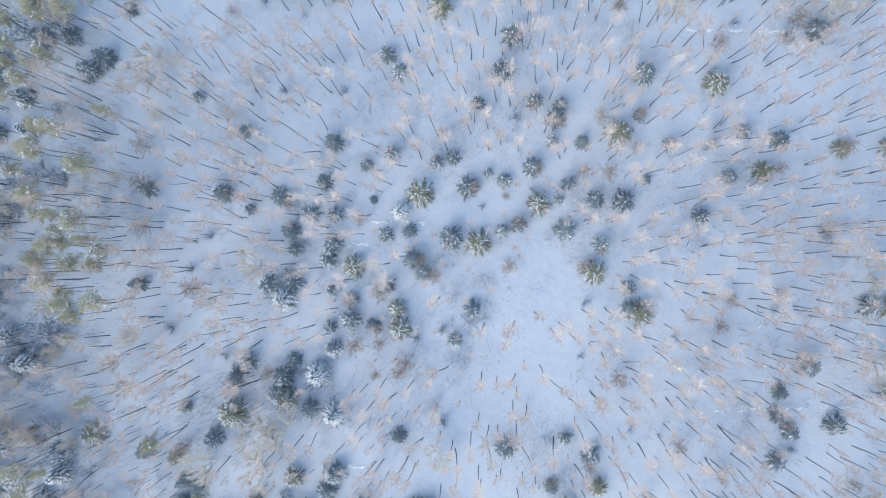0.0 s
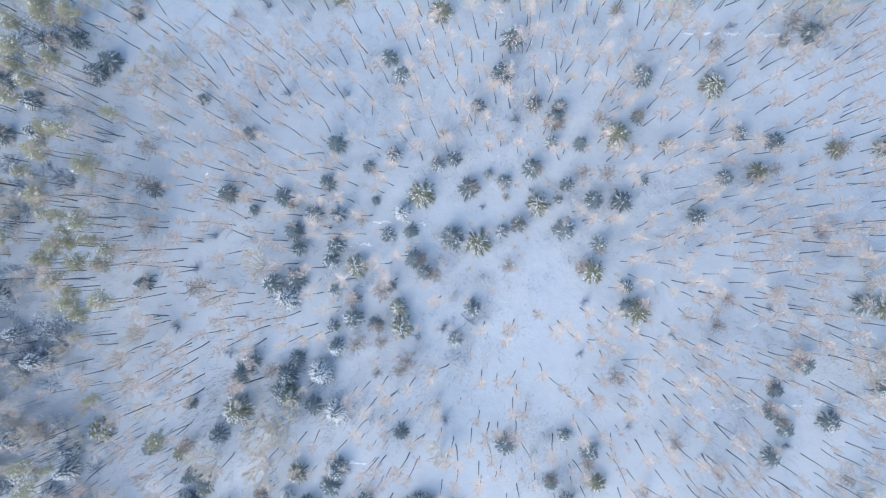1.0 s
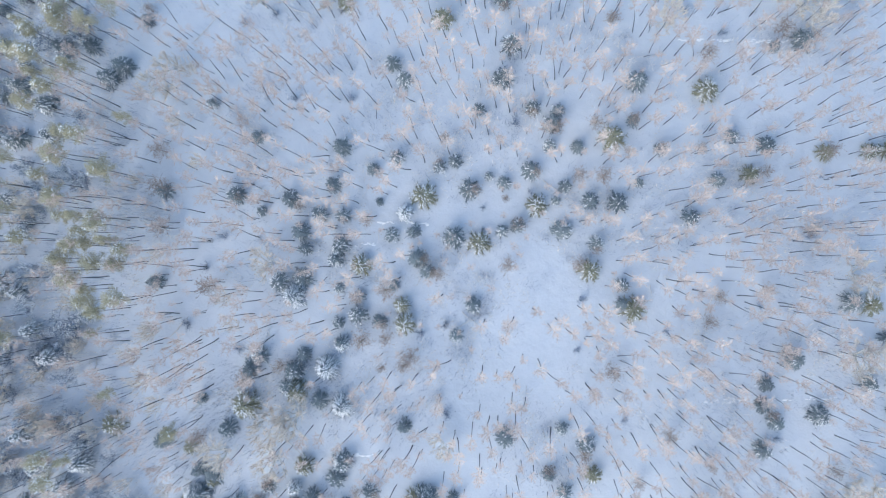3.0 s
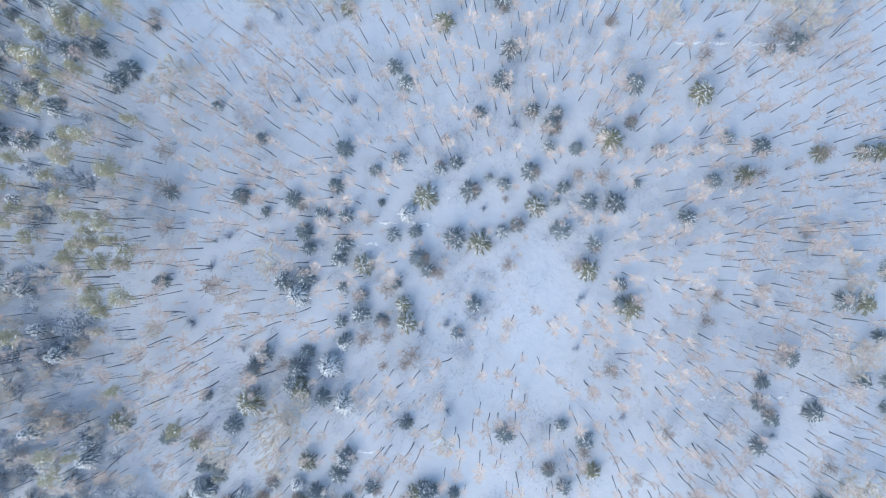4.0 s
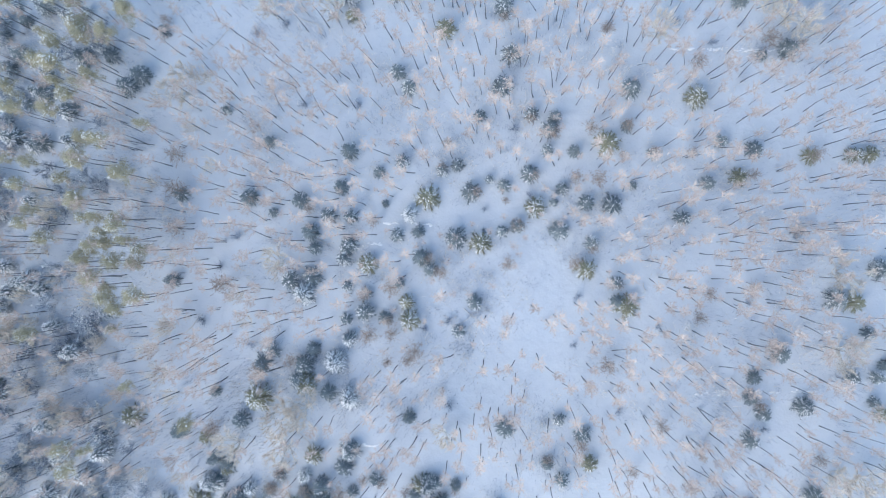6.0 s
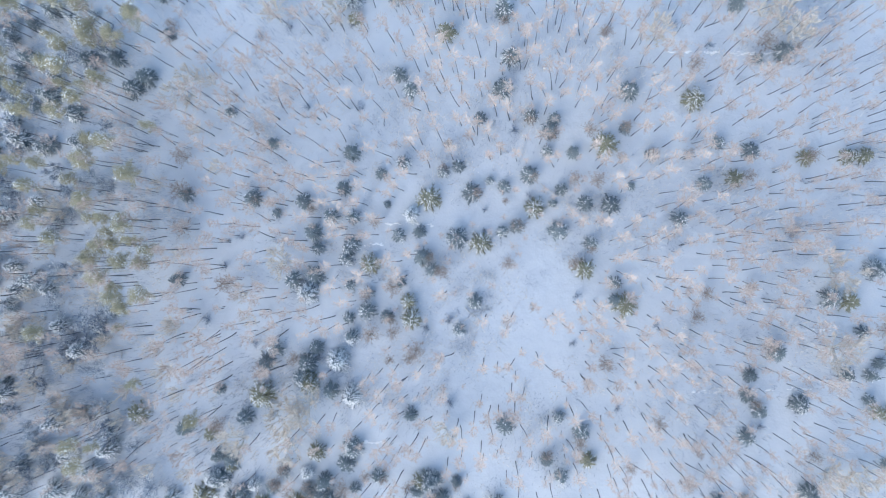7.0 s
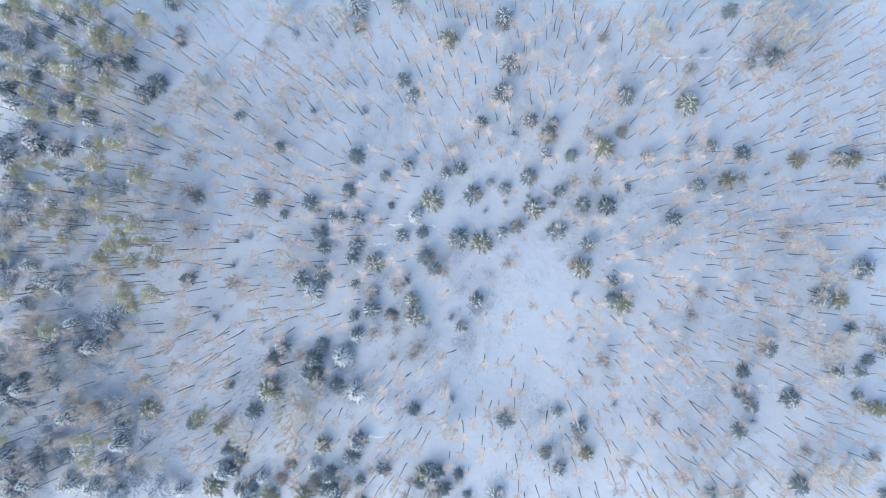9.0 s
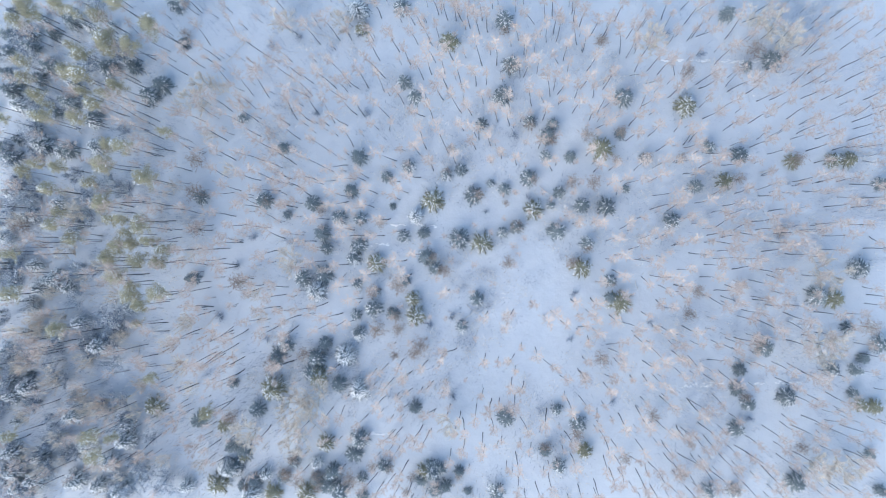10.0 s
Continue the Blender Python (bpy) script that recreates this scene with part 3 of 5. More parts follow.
plant_spruces([  # north near east
    (25.2, 32.2, 2.1), (10.9, 27.1, 1.4), (6.3, 27.7, 1.6), (9.9, 24.7, 1.9), (9.4, 20.7, 1.4), (14.5, 20.4, 1.4), (24.5, 25.1, 1.4),
    (29.5, 19.9, 1.4),
])
plant_spruces([  # north near west
    (-66.8, 45.6, 1.6), (-68.4, 53.9, 2.3), (-54.0, 29.3, 1.2), (-45.2, 22.9, 1.4),
])
plant_spruces([  # north west
    (-106.5, 48.4, 1.6), (-106.5, 39.9, 1.6), (-96.5, 41.3, 2.3), (-104.8, 36.0, 2.3), (-91.7, 33.2, 2.9), (-83.1, 40.4, 2.5), (-77.8, 40.7, 1.9),
    (-74.2, 34.4, 2.5), (-71.4, 36.6, 2.3), (-91.5, 50.9, 2.3), (-87.2, 29.7, 1.9), (-94.9, 31.1, 1.6), (-104.2, 21.4, 2.1), (-92.1, 23.1, 2.1),
    (-107.0, 23.9, 1.7), (-105.9, 44.8, 1.5), (-98.7, 38.5, 1.7), (-95.7, 48.2, 1.5), (-100.2, 45.3, 1.5), (-85.6, 30.4, 1.3), (-105.3, 53.3, 1.5),
])
plant_spruces([  # south centre
    (-33.3, -26.4, 1.9), (-17.4, -31.1, 1.6), (-29.0, -37.8, 2.5), (-30.2, -40.8, 2.3), (-23.8, -43.2, 1.6), (-13.3, -48.2, 1.6), (-28.6, -49.7, 1.6),
    (-13.8, -43.9, 2.5), (1.2, -32.8, 2.1), (-0.6, -48.1, 1.9), (-8.4, -44.1, 1.3), (-6.6, -48.2, 1.0), (-34.5, -44.5, 1.9), (-33.2, -48.5, 2.1),
    (-28.6, -45.7, 1.3), (-16.2, -46.0, 1.5), (-12.1, -43.6, 1.5), (-11.0, -47.0, 1.5),
])
plant_spruces([  # south east
    (52.6, -18.0, 2.1), (47.8, -22.6, 1.7), (65.7, -22.4, 1.6), (70.1, -22.4, 1.4), (71.7, -20.2, 1.4), (74.7, -17.3, 2.1), (47.2, -26.5, 1.7),
    (49.4, -29.3, 1.7), (56.9, -28.0, 2.3), (47.2, -34.4, 1.9), (58.4, -44.7, 2.3), (41.7, -46.9, 1.6), (46.6, -46.8, 1.6), (69.6, -26.9, 1.2),
    (72.8, -39.1, 1.2), (74.8, -46.2, 1.4),
])
plant_spruces([  # south near east
    (11.5, -31.1, 1.4), (12.0, -42.5, 1.5), (16.0, -33.8, 1.9), (9.2, -39.5, 1.4),
])
plant_spruces([  # south near west
    (-36.3, -18.0, 1.7), (-38.0, -20.9, 2.1), (-44.6, -18.2, 1.9), (-46.4, -20.8, 2.1), (-39.1, -24.0, 2.3), (-63.4, -34.4, 2.1), (-56.1, -26.5, 1.3),
    (-50.7, -31.9, 1.9), (-55.9, -44.2, 2.5), (-35.6, -47.4, 2.1), (-53.6, -40.7, 2.1), (-42.9, -42.8, 1.6), (-38.1, -46.2, 1.6), (-45.3, -46.0, 1.6),
    (-51.3, -46.7, 1.7), (-56.2, -39.7, 1.5), (-53.7, -47.9, 1.7),
])
plant_thickets([  # south west
    (-94.4, -18.6, 2.3), (-73.5, -37.7, 1.4), (-77.8, -47.0, 2.8), (-70.4, -47.4, 2.8), (-80.0, -30.4, 2.3), (-74.6, -44.8, 1.6),
])
plant_snowy_spruces([  # middle centre
    (-17.3, 8.4, 1.5), (-29.2, -16.0, 1.4),
])
plant_snowy_spruces([  # middle near west
    (-38.2, -7.0, 2.1),
])
plant_snowy_spruces([  # middle west
    (-90.5, 7.7, 1.4), (-94.5, -4.7, 3.0), (-98.2, -6.5, 2.1), (-78.4, -10.7, 1.6), (-99.7, -1.7, 1.7), (-89.6, -13.8, 1.7), (-94.7, 11.6, 1.7),
    (-106.3, -2.9, 1.5), (-92.1, -6.5, 1.7), (-104.8, 14.1, 1.9), (-91.2, 5.6, 1.3), (-100.4, 9.2, 1.7), (-106.2, 4.4, 1.7),
])
plant_snowy_spruces([  # north centre
    (-29.3, 51.5, 2.5),
])
plant_snowy_spruces([  # north west
    (-100.6, 48.2, 1.6), (-97.8, 24.2, 2.9), (-85.8, 23.6, 1.9), (-93.6, 22.6, 1.5), (-100.0, 28.1, 1.5), (-91.1, 37.1, 1.5), (-103.7, 33.0, 1.7),
    (-99.9, 31.1, 1.7), (-80.4, 42.9, 1.5), (-98.2, 51.3, 1.5),
])
plant_snowy_spruces([  # south centre
    (-31.9, -20.4, 2.5), (-29.0, -27.4, 2.1),
])
plant_snowy_spruces([  # south near west
    (-52.3, -49.5, 2.1), (-49.0, -45.5, 1.3), (-57.3, -44.4, 1.9), (-38.1, -42.9, 1.3), (-66.0, -48.2, 1.5),
])
plant_snowy_spruces([  # south west
    (-105.5, -19.9, 1.6), (-84.7, -18.7, 2.5), (-101.3, -27.7, 2.1), (-105.8, -26.6, 2.1), (-90.4, -33.5, 2.3), (-79.1, -38.7, 2.5), (-88.0, -40.1, 2.1),
    (-98.1, -42.7, 2.1), (-104.5, -41.7, 2.1), (-90.3, -47.3, 2.5), (-102.9, -49.3, 2.5), (-103.8, -45.9, 2.1), (-80.5, -49.6, 2.1), (-99.4, -47.6, 2.1),
    (-83.0, -43.6, 2.1), (-85.6, -48.5, 1.9), (-104.5, -29.6, 2.1),
])
plant_olive_spruces([  # middle centre
    (-13.7, 11.6, 2.5), (-3.5, 2.9, 2.3), (-25.5, -1.4, 2.1), (-17.9, -8.7, 1.6), (-17.3, -12.2, 2.1),
])
plant_olive_spruces([  # middle east
    (45.2, 15.1, 1.9), (66.1, -8.4, 2.1),
])
plant_olive_spruces([  # middle near east
    (7.0, 9.7, 2.1), (16.6, -2.3, 2.1), (24.2, -9.3, 2.5),
])
plant_olive_spruces([  # north centre
    (-10.2, 44.5, 2.1), (-28.5, 47.6, 1.6),
])
plant_olive_spruces([  # north east
    (66.0, 19.1, 1.6), (68.9, 19.1, 1.7), (58.3, 19.0, 1.6),
])
plant_olive_spruces([  # north near east
    (20.6, 21.9, 2.5), (37.4, 30.4, 2.3),
])
plant_olive_spruces([  # south centre
    (-15.4, -44.1, 1.9),
])
plant_olive_spruces([  # south east
    (70.9, -29.2, 1.5), (73.6, -29.7, 1.7),
])
plant_olive_spruces([  # south near east
    (17.1, -39.4, 1.7),
])
plant_olive_spruces([  # south near west
    (-58.0, -35.6, 1.6), (-59.4, -47.7, 2.5), (-47.3, -27.5, 2.8), (-37.9, -25.1, 2.3), (-36.2, -38.7, 1.9), (-40.3, -49.1, 2.3), (-47.5, -49.4, 2.1),
    (-53.8, -42.0, 1.4), (-38.3, -23.5, 1.6),
])
plant_olive_spruces([  # south west
    (-73.0, -31.5, 2.3),
])
plant_oaks([  # middle centre
    (-24.3, 7.0, 1.4), (-10.9, 17.5, 1.2), (3.6, 6.3, 1.6), (1.3, 11.0, 0.9), (-4.5, 12.7, 1.6), (-20.8, -5.8, 2.1), (-26.2, -7.4, 1.4),
    (-21.5, -12.2, 1.4), (-25.1, -15.1, 2.1), (-20.8, -14.8, 1.5), (-10.9, -2.9, 1.4), (-13.8, 0.0, 1.4), (-12.1, -2.7, 1.2), (1.8, -1.2, 1.6),
])
plant_oaks([  # middle east
    (47.4, 15.4, 1.4), (55.5, 5.0, 1.6), (51.0, -16.9, 1.6), (71.9, -13.9, 2.1), (47.9, -5.7, 1.4),
])
plant_oaks([  # middle near east
    (14.7, 15.2, 1.6), (19.0, 14.8, 1.9), (6.7, 15.8, 1.4), (14.6, -1.2, 1.6), (22.4, -5.2, 1.2), (37.7, -11.4, 1.6), (39.5, -6.8, 1.7),
    (17.9, 1.7, 1.2),
])
plant_oaks([  # middle near west
    (-63.2, 13.5, 2.3), (-63.3, 6.0, 2.1), (-36.9, 9.7, 1.4), (-48.4, 11.6, 1.3), (-53.9, -5.2, 2.5),
])
plant_oaks([  # middle west
    (-101.8, 6.8, 2.3),
])
plant_oaks([  # north centre
    (1.1, 46.4, 1.2), (2.5, 38.7, 1.6), (-9.7, 22.1, 1.3),
])
plant_oaks([  # north east
    (50.6, 40.9, 2.1), (56.3, 39.8, 1.4), (58.5, 18.9, 1.9),
])
plant_oaks([  # north near east
    (20.8, 43.5, 1.6), (37.5, 36.7, 1.9), (6.3, 26.9, 1.4), (17.7, 24.6, 1.5), (10.5, 23.6, 1.5), (24.5, 25.1, 1.4), (23.6, 19.4, 1.2),
    (29.5, 19.9, 1.5), (36.4, 19.8, 1.3), (20.3, 43.7, 0.9),
])
plant_oaks([  # north near west
    (-66.1, 47.4, 1.4), (-63.3, 20.3, 2.1),
])
plant_oaks([  # south centre
    (-16.1, -18.2, 2.1), (-17.3, -19.8, 1.6), (-21.5, -20.2, 1.2), (-26.2, -43.2, 1.4), (-30.8, -46.0, 2.1), (-22.7, -43.6, 1.2), (-18.0, -45.1, 1.2),
    (-8.4, -44.7, 1.0), (-19.2, -48.1, 1.2),
])
plant_oaks([  # south east
    (46.6, -46.2, 1.4), (48.4, -27.7, 1.3), (59.2, -37.6, 1.4), (68.4, -43.0, 1.2),
])
plant_oaks([  # south near east
    (20.5, -20.5, 1.9), (30.6, -31.8, 1.7), (25.0, -40.4, 1.5), (9.2, -38.7, 1.4), (15.4, -35.5, 1.6), (36.1, -43.6, 1.6), (37.9, -37.4, 1.2),
])
plant_oaks([  # south near west
    (-46.9, -22.3, 2.1), (-40.4, -20.0, 1.6), (-55.9, -33.6, 2.1), (-42.8, -42.0, 1.6), (-38.0, -45.7, 1.6), (-44.0, -45.3, 1.6), (-41.7, -46.5, 1.4),
    (-44.7, -45.1, 1.4), (-37.5, -47.8, 1.3), (-52.6, -48.0, 1.2),
])
plant_frosted_trees([  # middle east
    (63.3, -2.8, 2.5),
])
plant_frosted_trees([  # middle near west
    (-42.8, -1.1, 2.0),
])
plant_frosted_trees([  # middle west
    (-88.5, 9.4, 1.6),
])
plant_frosted_trees([  # north centre
    (-31.9, 48.1, 1.6),
])
plant_frosted_trees([  # north east
    (54.2, 45.3, 2.5), (56.6, 42.3, 1.8), (50.5, 46.5, 1.6),
])
plant_frosted_trees([  # north near east
    (30.3, 42.6, 2.0),
])
plant_frosted_trees([  # north near west
    (-44.6, 48.5, 1.6), (-63.4, 32.8, 2.2), (-61.6, 36.3, 1.6),
])
plant_frosted_trees([  # south centre
    (-10.4, -34.0, 1.6),
])
plant_frosted_trees([  # south east
    (63.7, -17.2, 2.7), (62.0, -40.8, 2.0), (67.2, -41.2, 2.0),
])
plant_frosted_trees([  # south near west
    (-51.5, -36.4, 2.2), (-41.7, -30.5, 2.5), (-37.6, -29.0, 2.5), (-42.0, -37.3, 2.5),
])
plant_shrubs([  # middle centre
    (-14.5, -14.0, 1.5), (-2.8, 5.2, 0.9), (-2.8, 9.3, 0.9), (-9.8, -12.3, 1.4),
])
plant_shrubs([  # middle east
    (55.9, 3.9, 1.6), (47.1, -8.6, 1.2), (57.7, 14.6, 0.7),
])
plant_shrubs([  # middle near east
    (15.1, -7.5, 1.2), (30.4, -13.2, 0.9), (5.9, 12.2, 1.1), (14.5, -16.8, 1.1),
])
plant_shrubs([  # middle near west
    (-51.7, 4.2, 1.4), (-55.4, -1.7, 1.4), (-59.0, -12.5, 1.6),
])
plant_shrubs([  # north centre
    (-27.5, 30.1, 1.4), (3.1, 25.0, 1.6), (-28.7, 46.8, 1.2),
])
plant_shrubs([  # north east
    (40.6, 41.0, 1.2),
])
plant_shrubs([  # north near east
    (33.9, 45.2, 1.4),
])
plant_shrubs([  # north near west
    (-48.0, 44.8, 1.4), (-42.0, 46.5, 1.4), (-38.4, 30.3, 1.2),
])
plant_shrubs([  # south centre
    (-9.8, -28.6, 1.4),
])
plant_shrubs([  # south east
    (49.7, -32.4, 1.1),
])
plant_shrubs([  # south near east
    (22.9, -29.3, 1.4),
])
plant_shrubs([  # south near west
    (-49.2, -17.2, 1.6),
])
plant_bushy([  # middle near west
    (-64.5, -13.2, 1.6), (-60.0, -15.8, 2.2), (-64.8, -13.8, 2.2), (-50.9, -7.4, 2.0), (-49.1, -12.0, 1.8), (-55.6, 18.0, 1.8), (-67.6, 14.6, 1.6),
    (-64.0, 0.7, 1.6),
])
plant_bushy([  # middle west
    (-80.2, -8.1, 2.0), (-96.7, -12.8, 1.6), (-79.0, -16.2, 1.3), (-87.5, -4.2, 1.6), (-79.2, -16.6, 1.8), (-97.3, -12.5, 2.0), (-101.7, -15.8, 2.0),
    (-94.3, -7.5, 1.8), (-83.9, -1.7, 1.7), (-96.8, 3.1, 1.8), (-101.7, 7.8, 1.8), (-90.6, 13.6, 1.7),
])
plant_bushy([  # north near west
    (-57.5, 35.4, 2.2), (-52.7, 31.6, 2.2), (-67.6, 30.7, 1.9), (-50.3, 39.6, 2.0), (-47.4, 25.4, 1.8), (-59.8, 25.5, 1.8),
])
plant_bushy([  # north west
    (-96.8, 20.8, 1.6),
])
plant_bushy([  # south near west
    (-68.1, -18.5, 1.8), (-66.3, -22.5, 1.8), (-68.7, -18.0, 2.2), (-66.2, -22.9, 2.5), (-68.3, -34.9, 2.2), (-63.9, -27.1, 2.0), (-55.6, -21.2, 2.0),
    (-63.9, -39.8, 2.0), (-69.9, -42.2, 1.8), (-62.1, -43.2, 1.8),
])
plant_bushy([  # south west
    (-86.9, -21.5, 2.5), (-101.0, -22.9, 2.2), (-82.6, -30.8, 2.5), (-88.1, -28.6, 2.2), (-94.8, -27.5, 2.2), (-99.1, -41.1, 1.8), (-84.4, -44.3, 1.6),
    (-74.7, -41.7, 1.6), (-91.7, -42.7, 1.3), (-74.7, -27.2, 1.5), (-79.5, -45.9, 1.3), (-101.4, -22.4, 2.5), (-94.7, -25.1, 2.7), (-88.8, -29.2, 2.7),
    (-83.8, -31.7, 2.0), (-74.6, -26.4, 2.0), (-74.7, -22.7, 1.8), (-97.3, -19.9, 2.0), (-100.3, -33.4, 2.0), (-92.9, -38.0, 2.2), (-96.6, -44.5, 2.0),
    (-85.6, -41.4, 2.0), (-75.9, -32.5, 1.8),
])
plant_bare_trees([  # middle centre
    (-34.8, 18.0, -4.6, 2.3, 17.0), (-13.7, 17.9, 0.5, 0.6, 17.0), (-27.3, 16.6, 0.1, 0.1, 14.2), (-28.0, 16.0, -0.3, -0.4, 14.2), (-34.2, 16.2, -0.7, -1.6, 14.2),
    (-30.0, 16.3, -0.8, -1.1, 15.4), (-31.8, 12.7, -0.5, -0.1, 17.0), (-25.5, 13.3, -0.1, -0.2, 17.0), (-20.7, 15.7, -0.3, -0.7, 9.2), (-16.3, 16.6, -1.5, -1.2, 16.2),
    (-19.0, 13.3, -0.1, -0.1, 17.0), (-20.7, 12.0, -0.0, -0.2, 13.3), (-31.6, 11.7, -0.9, -2.0, 17.0), (-26.2, 10.3, -0.1, -0.2, 17.0), (-28.6, 10.3, -0.5, -1.0, 17.0),
    (-22.8, 8.0, -0.5, -1.0, 17.0), (-30.3, 5.7, -0.0, -0.0, 17.0), (-24.0, 4.5, -0.2, -0.6, 17.0), (-27.9, 4.5, -2.8, -0.6, 17.0), (-31.5, -1.5, 0.0, -0.2, 17.0),
])
plant_bare_trees([  # middle centre
    (-19.3, -0.6, -0.9, -0.1, 17.0), (-18.3, -3.5, -0.0, -0.0, 17.0), (-25.6, -3.4, 0.0, -0.0, 16.7), (-31.8, -6.1, -0.0, 0.3, 13.8), (-32.1, -3.5, 0.3, -1.3, 7.5),
    (-28.6, -8.7, -0.2, 0.4, 17.0), (-24.6, -6.8, -0.0, 0.4, 13.8), (-32.8, -11.7, -1.0, 0.1, 17.0), (-30.0, -13.2, -0.0, 0.1, 12.5), (-32.1, -13.2, 0.2, -0.5, 17.0),
    (-10.4, -6.7, 0.0, -0.2, 17.0), (-16.0, 0.6, -0.7, -0.0, 17.0), (-2.5, -11.3, -0.4, -0.2, 17.0), (2.8, -10.8, -1.1, -0.5, 17.0), (1.6, -13.4, -0.5, -0.2, 15.4),
])
plant_bare_trees([  # middle near east
    (10.8, 17.7, -2.0, 0.4, 13.8), (19.2, 17.3, 0.0, 0.0, 16.7), (22.3, 17.7, 0.1, -0.1, 14.6), (27.4, 17.6, -0.2, 0.4, 16.2), (31.1, 18.0, 0.1, -0.1, 17.0),
    (30.2, 15.2, -0.0, 0.1, 17.0), (24.6, 15.3, 0.1, -0.1, 11.2), (25.7, 14.9, 1.6, -0.5, 17.0), (22.0, 14.5, -0.2, 0.1, 12.9), (31.1, 12.4, 2.4, -0.4, 17.0),
    (30.5, 9.6, 2.7, 0.5, 17.0), (33.9, 9.3, -0.1, 0.8, 16.7), (28.0, 7.8, 0.1, -0.3, 10.8), (24.5, 5.6, 0.1, 1.2, 17.0), (21.6, 3.2, 0.7, 0.4, 17.0),
    (18.8, 6.9, -0.1, 0.1, 11.2), (19.7, 6.5, -0.0, 0.0, 13.3), (14.9, 6.7, 0.3, -0.3, 17.0), (28.6, 3.7, 0.2, 1.0, 17.0), (26.2, 1.4, 1.3, 1.5, 17.0),
])
plant_bare_trees([  # middle near east
    (31.6, 3.6, 0.0, 1.1, 16.2), (32.7, 2.5, -1.4, 1.7, 7.5), (34.8, 2.2, -0.2, 0.8, 11.7), (13.2, 8.4, 0.3, -0.4, 14.2), (23.7, 12.6, -0.7, 0.8, 8.3),
    (40.3, 17.9, 0.0, 0.0, 17.0), (39.2, 16.6, 0.1, -0.0, 7.5), (37.2, 16.8, 0.2, -0.9, 12.1), (39.4, 10.8, 0.1, -0.2, 16.2), (38.8, 6.6, -0.0, -0.0, 9.6),
    (35.3, 2.3, 0.7, 1.0, 17.0), (36.9, 7.7, 0.0, 0.1, 10.0), (35.0, 10.0, -0.2, 1.2, 15.8), (6.2, -9.2, 0.5, 0.1, 14.2), (10.5, -11.0, 0.4, 0.2, 15.4),
    (12.4, -13.0, 0.5, 0.2, 14.2), (9.1, -12.0, 0.1, 0.0, 17.0), (15.7, -14.7, -0.2, -0.1, 8.8), (16.0, -14.3, 0.9, 1.3, 14.2), (15.9, -11.6, -0.3, -0.2, 10.0),
])
plant_bare_trees([  # middle near east
    (17.6, -10.8, -0.0, -0.1, 15.0), (18.5, -8.4, -0.1, -0.6, 17.0), (14.5, -8.7, -0.0, -0.0, 16.2), (19.3, -11.6, -0.5, -0.5, 13.3), (22.3, -11.9, -0.2, -0.2, 14.2),
    (18.9, -14.5, -0.0, -0.1, 15.4), (26.7, -15.0, -0.0, -0.0, 9.6), (24.8, -13.3, 1.7, 0.0, 17.0), (28.7, -11.2, -0.1, -0.3, 11.7), (31.6, -8.7, -0.4, -0.7, 10.0),
    (33.2, -10.2, 0.1, 0.6, 11.7), (30.8, -13.6, -0.4, -0.5, 9.2), (32.1, -14.1, -0.1, -0.2, 17.0), (28.8, -4.1, -0.6, -1.4, 14.2), (30.5, -3.8, 0.1, 0.1, 17.0),
    (32.5, -4.3, 0.7, 0.6, 17.0), (32.1, -5.8, -0.1, -0.9, 14.6), (35.3, -5.6, -0.1, -0.4, 7.5), (33.3, 1.2, -0.1, -0.4, 7.9), (31.8, 0.2, -0.2, -0.7, 8.8),
])
plant_bare_trees([  # middle near east
    (27.1, -0.5, 2.8, -1.0, 17.0), (21.6, -0.4, 0.0, 0.0, 14.6), (23.5, 0.4, 0.1, -0.2, 17.0), (22.9, -2.7, 0.4, -1.0, 17.0), (23.9, -7.0, -0.0, -0.3, 14.6),
    (19.5, -5.0, 0.1, 0.4, 14.2), (38.2, 0.8, 0.1, -0.4, 17.0), (35.9, -2.6, 0.1, 0.4, 15.4), (40.4, -4.1, 0.3, 0.3, 17.0), (35.2, -5.7, 0.1, 0.2, 15.0),
    (36.6, -7.7, -0.4, -1.0, 9.6), (36.8, -14.0, -0.1, -0.3, 16.7),
])
plant_bare_trees([  # middle near west
    (-35.7, 8.0, -0.3, -0.8, 17.0), (-35.7, -13.9, 0.1, -0.4, 17.0),
])
plant_bare_trees([  # north centre
    (-24.0, 34.6, 0.9, 0.8, 17.0), (-3.5, 39.6, -1.3, 2.3, 17.0), (-4.8, 35.4, 0.1, 0.1, 16.7), (-13.2, 40.5, -0.7, -0.2, 17.0), (-14.0, 38.0, 0.5, 0.3, 17.0),
    (-15.7, 37.0, 0.0, 0.0, 17.0), (-19.9, 32.0, 0.2, 0.2, 15.4), (-14.5, 31.8, 0.1, 0.1, 15.8), (-15.5, 29.3, -1.4, -1.1, 13.8), (-13.7, 28.5, 0.2, 0.8, 17.0),
    (-10.7, 34.9, -0.3, -0.0, 17.0), (-7.7, 34.9, -0.4, 2.2, 17.0), (-7.8, 29.9, -1.8, 1.6, 17.0), (-11.6, 32.7, -0.4, -0.1, 17.0), (-5.7, 29.4, -0.8, -0.3, 14.2),
    (-7.4, 32.3, 1.1, 0.5, 16.2), (-3.3, 31.8, -0.1, -0.1, 12.9), (-28.1, 29.4, 0.7, 0.9, 17.0), (-22.6, 28.9, -1.6, 1.1, 17.0), (-11.3, 38.2, 0.4, 0.3, 17.0),
])
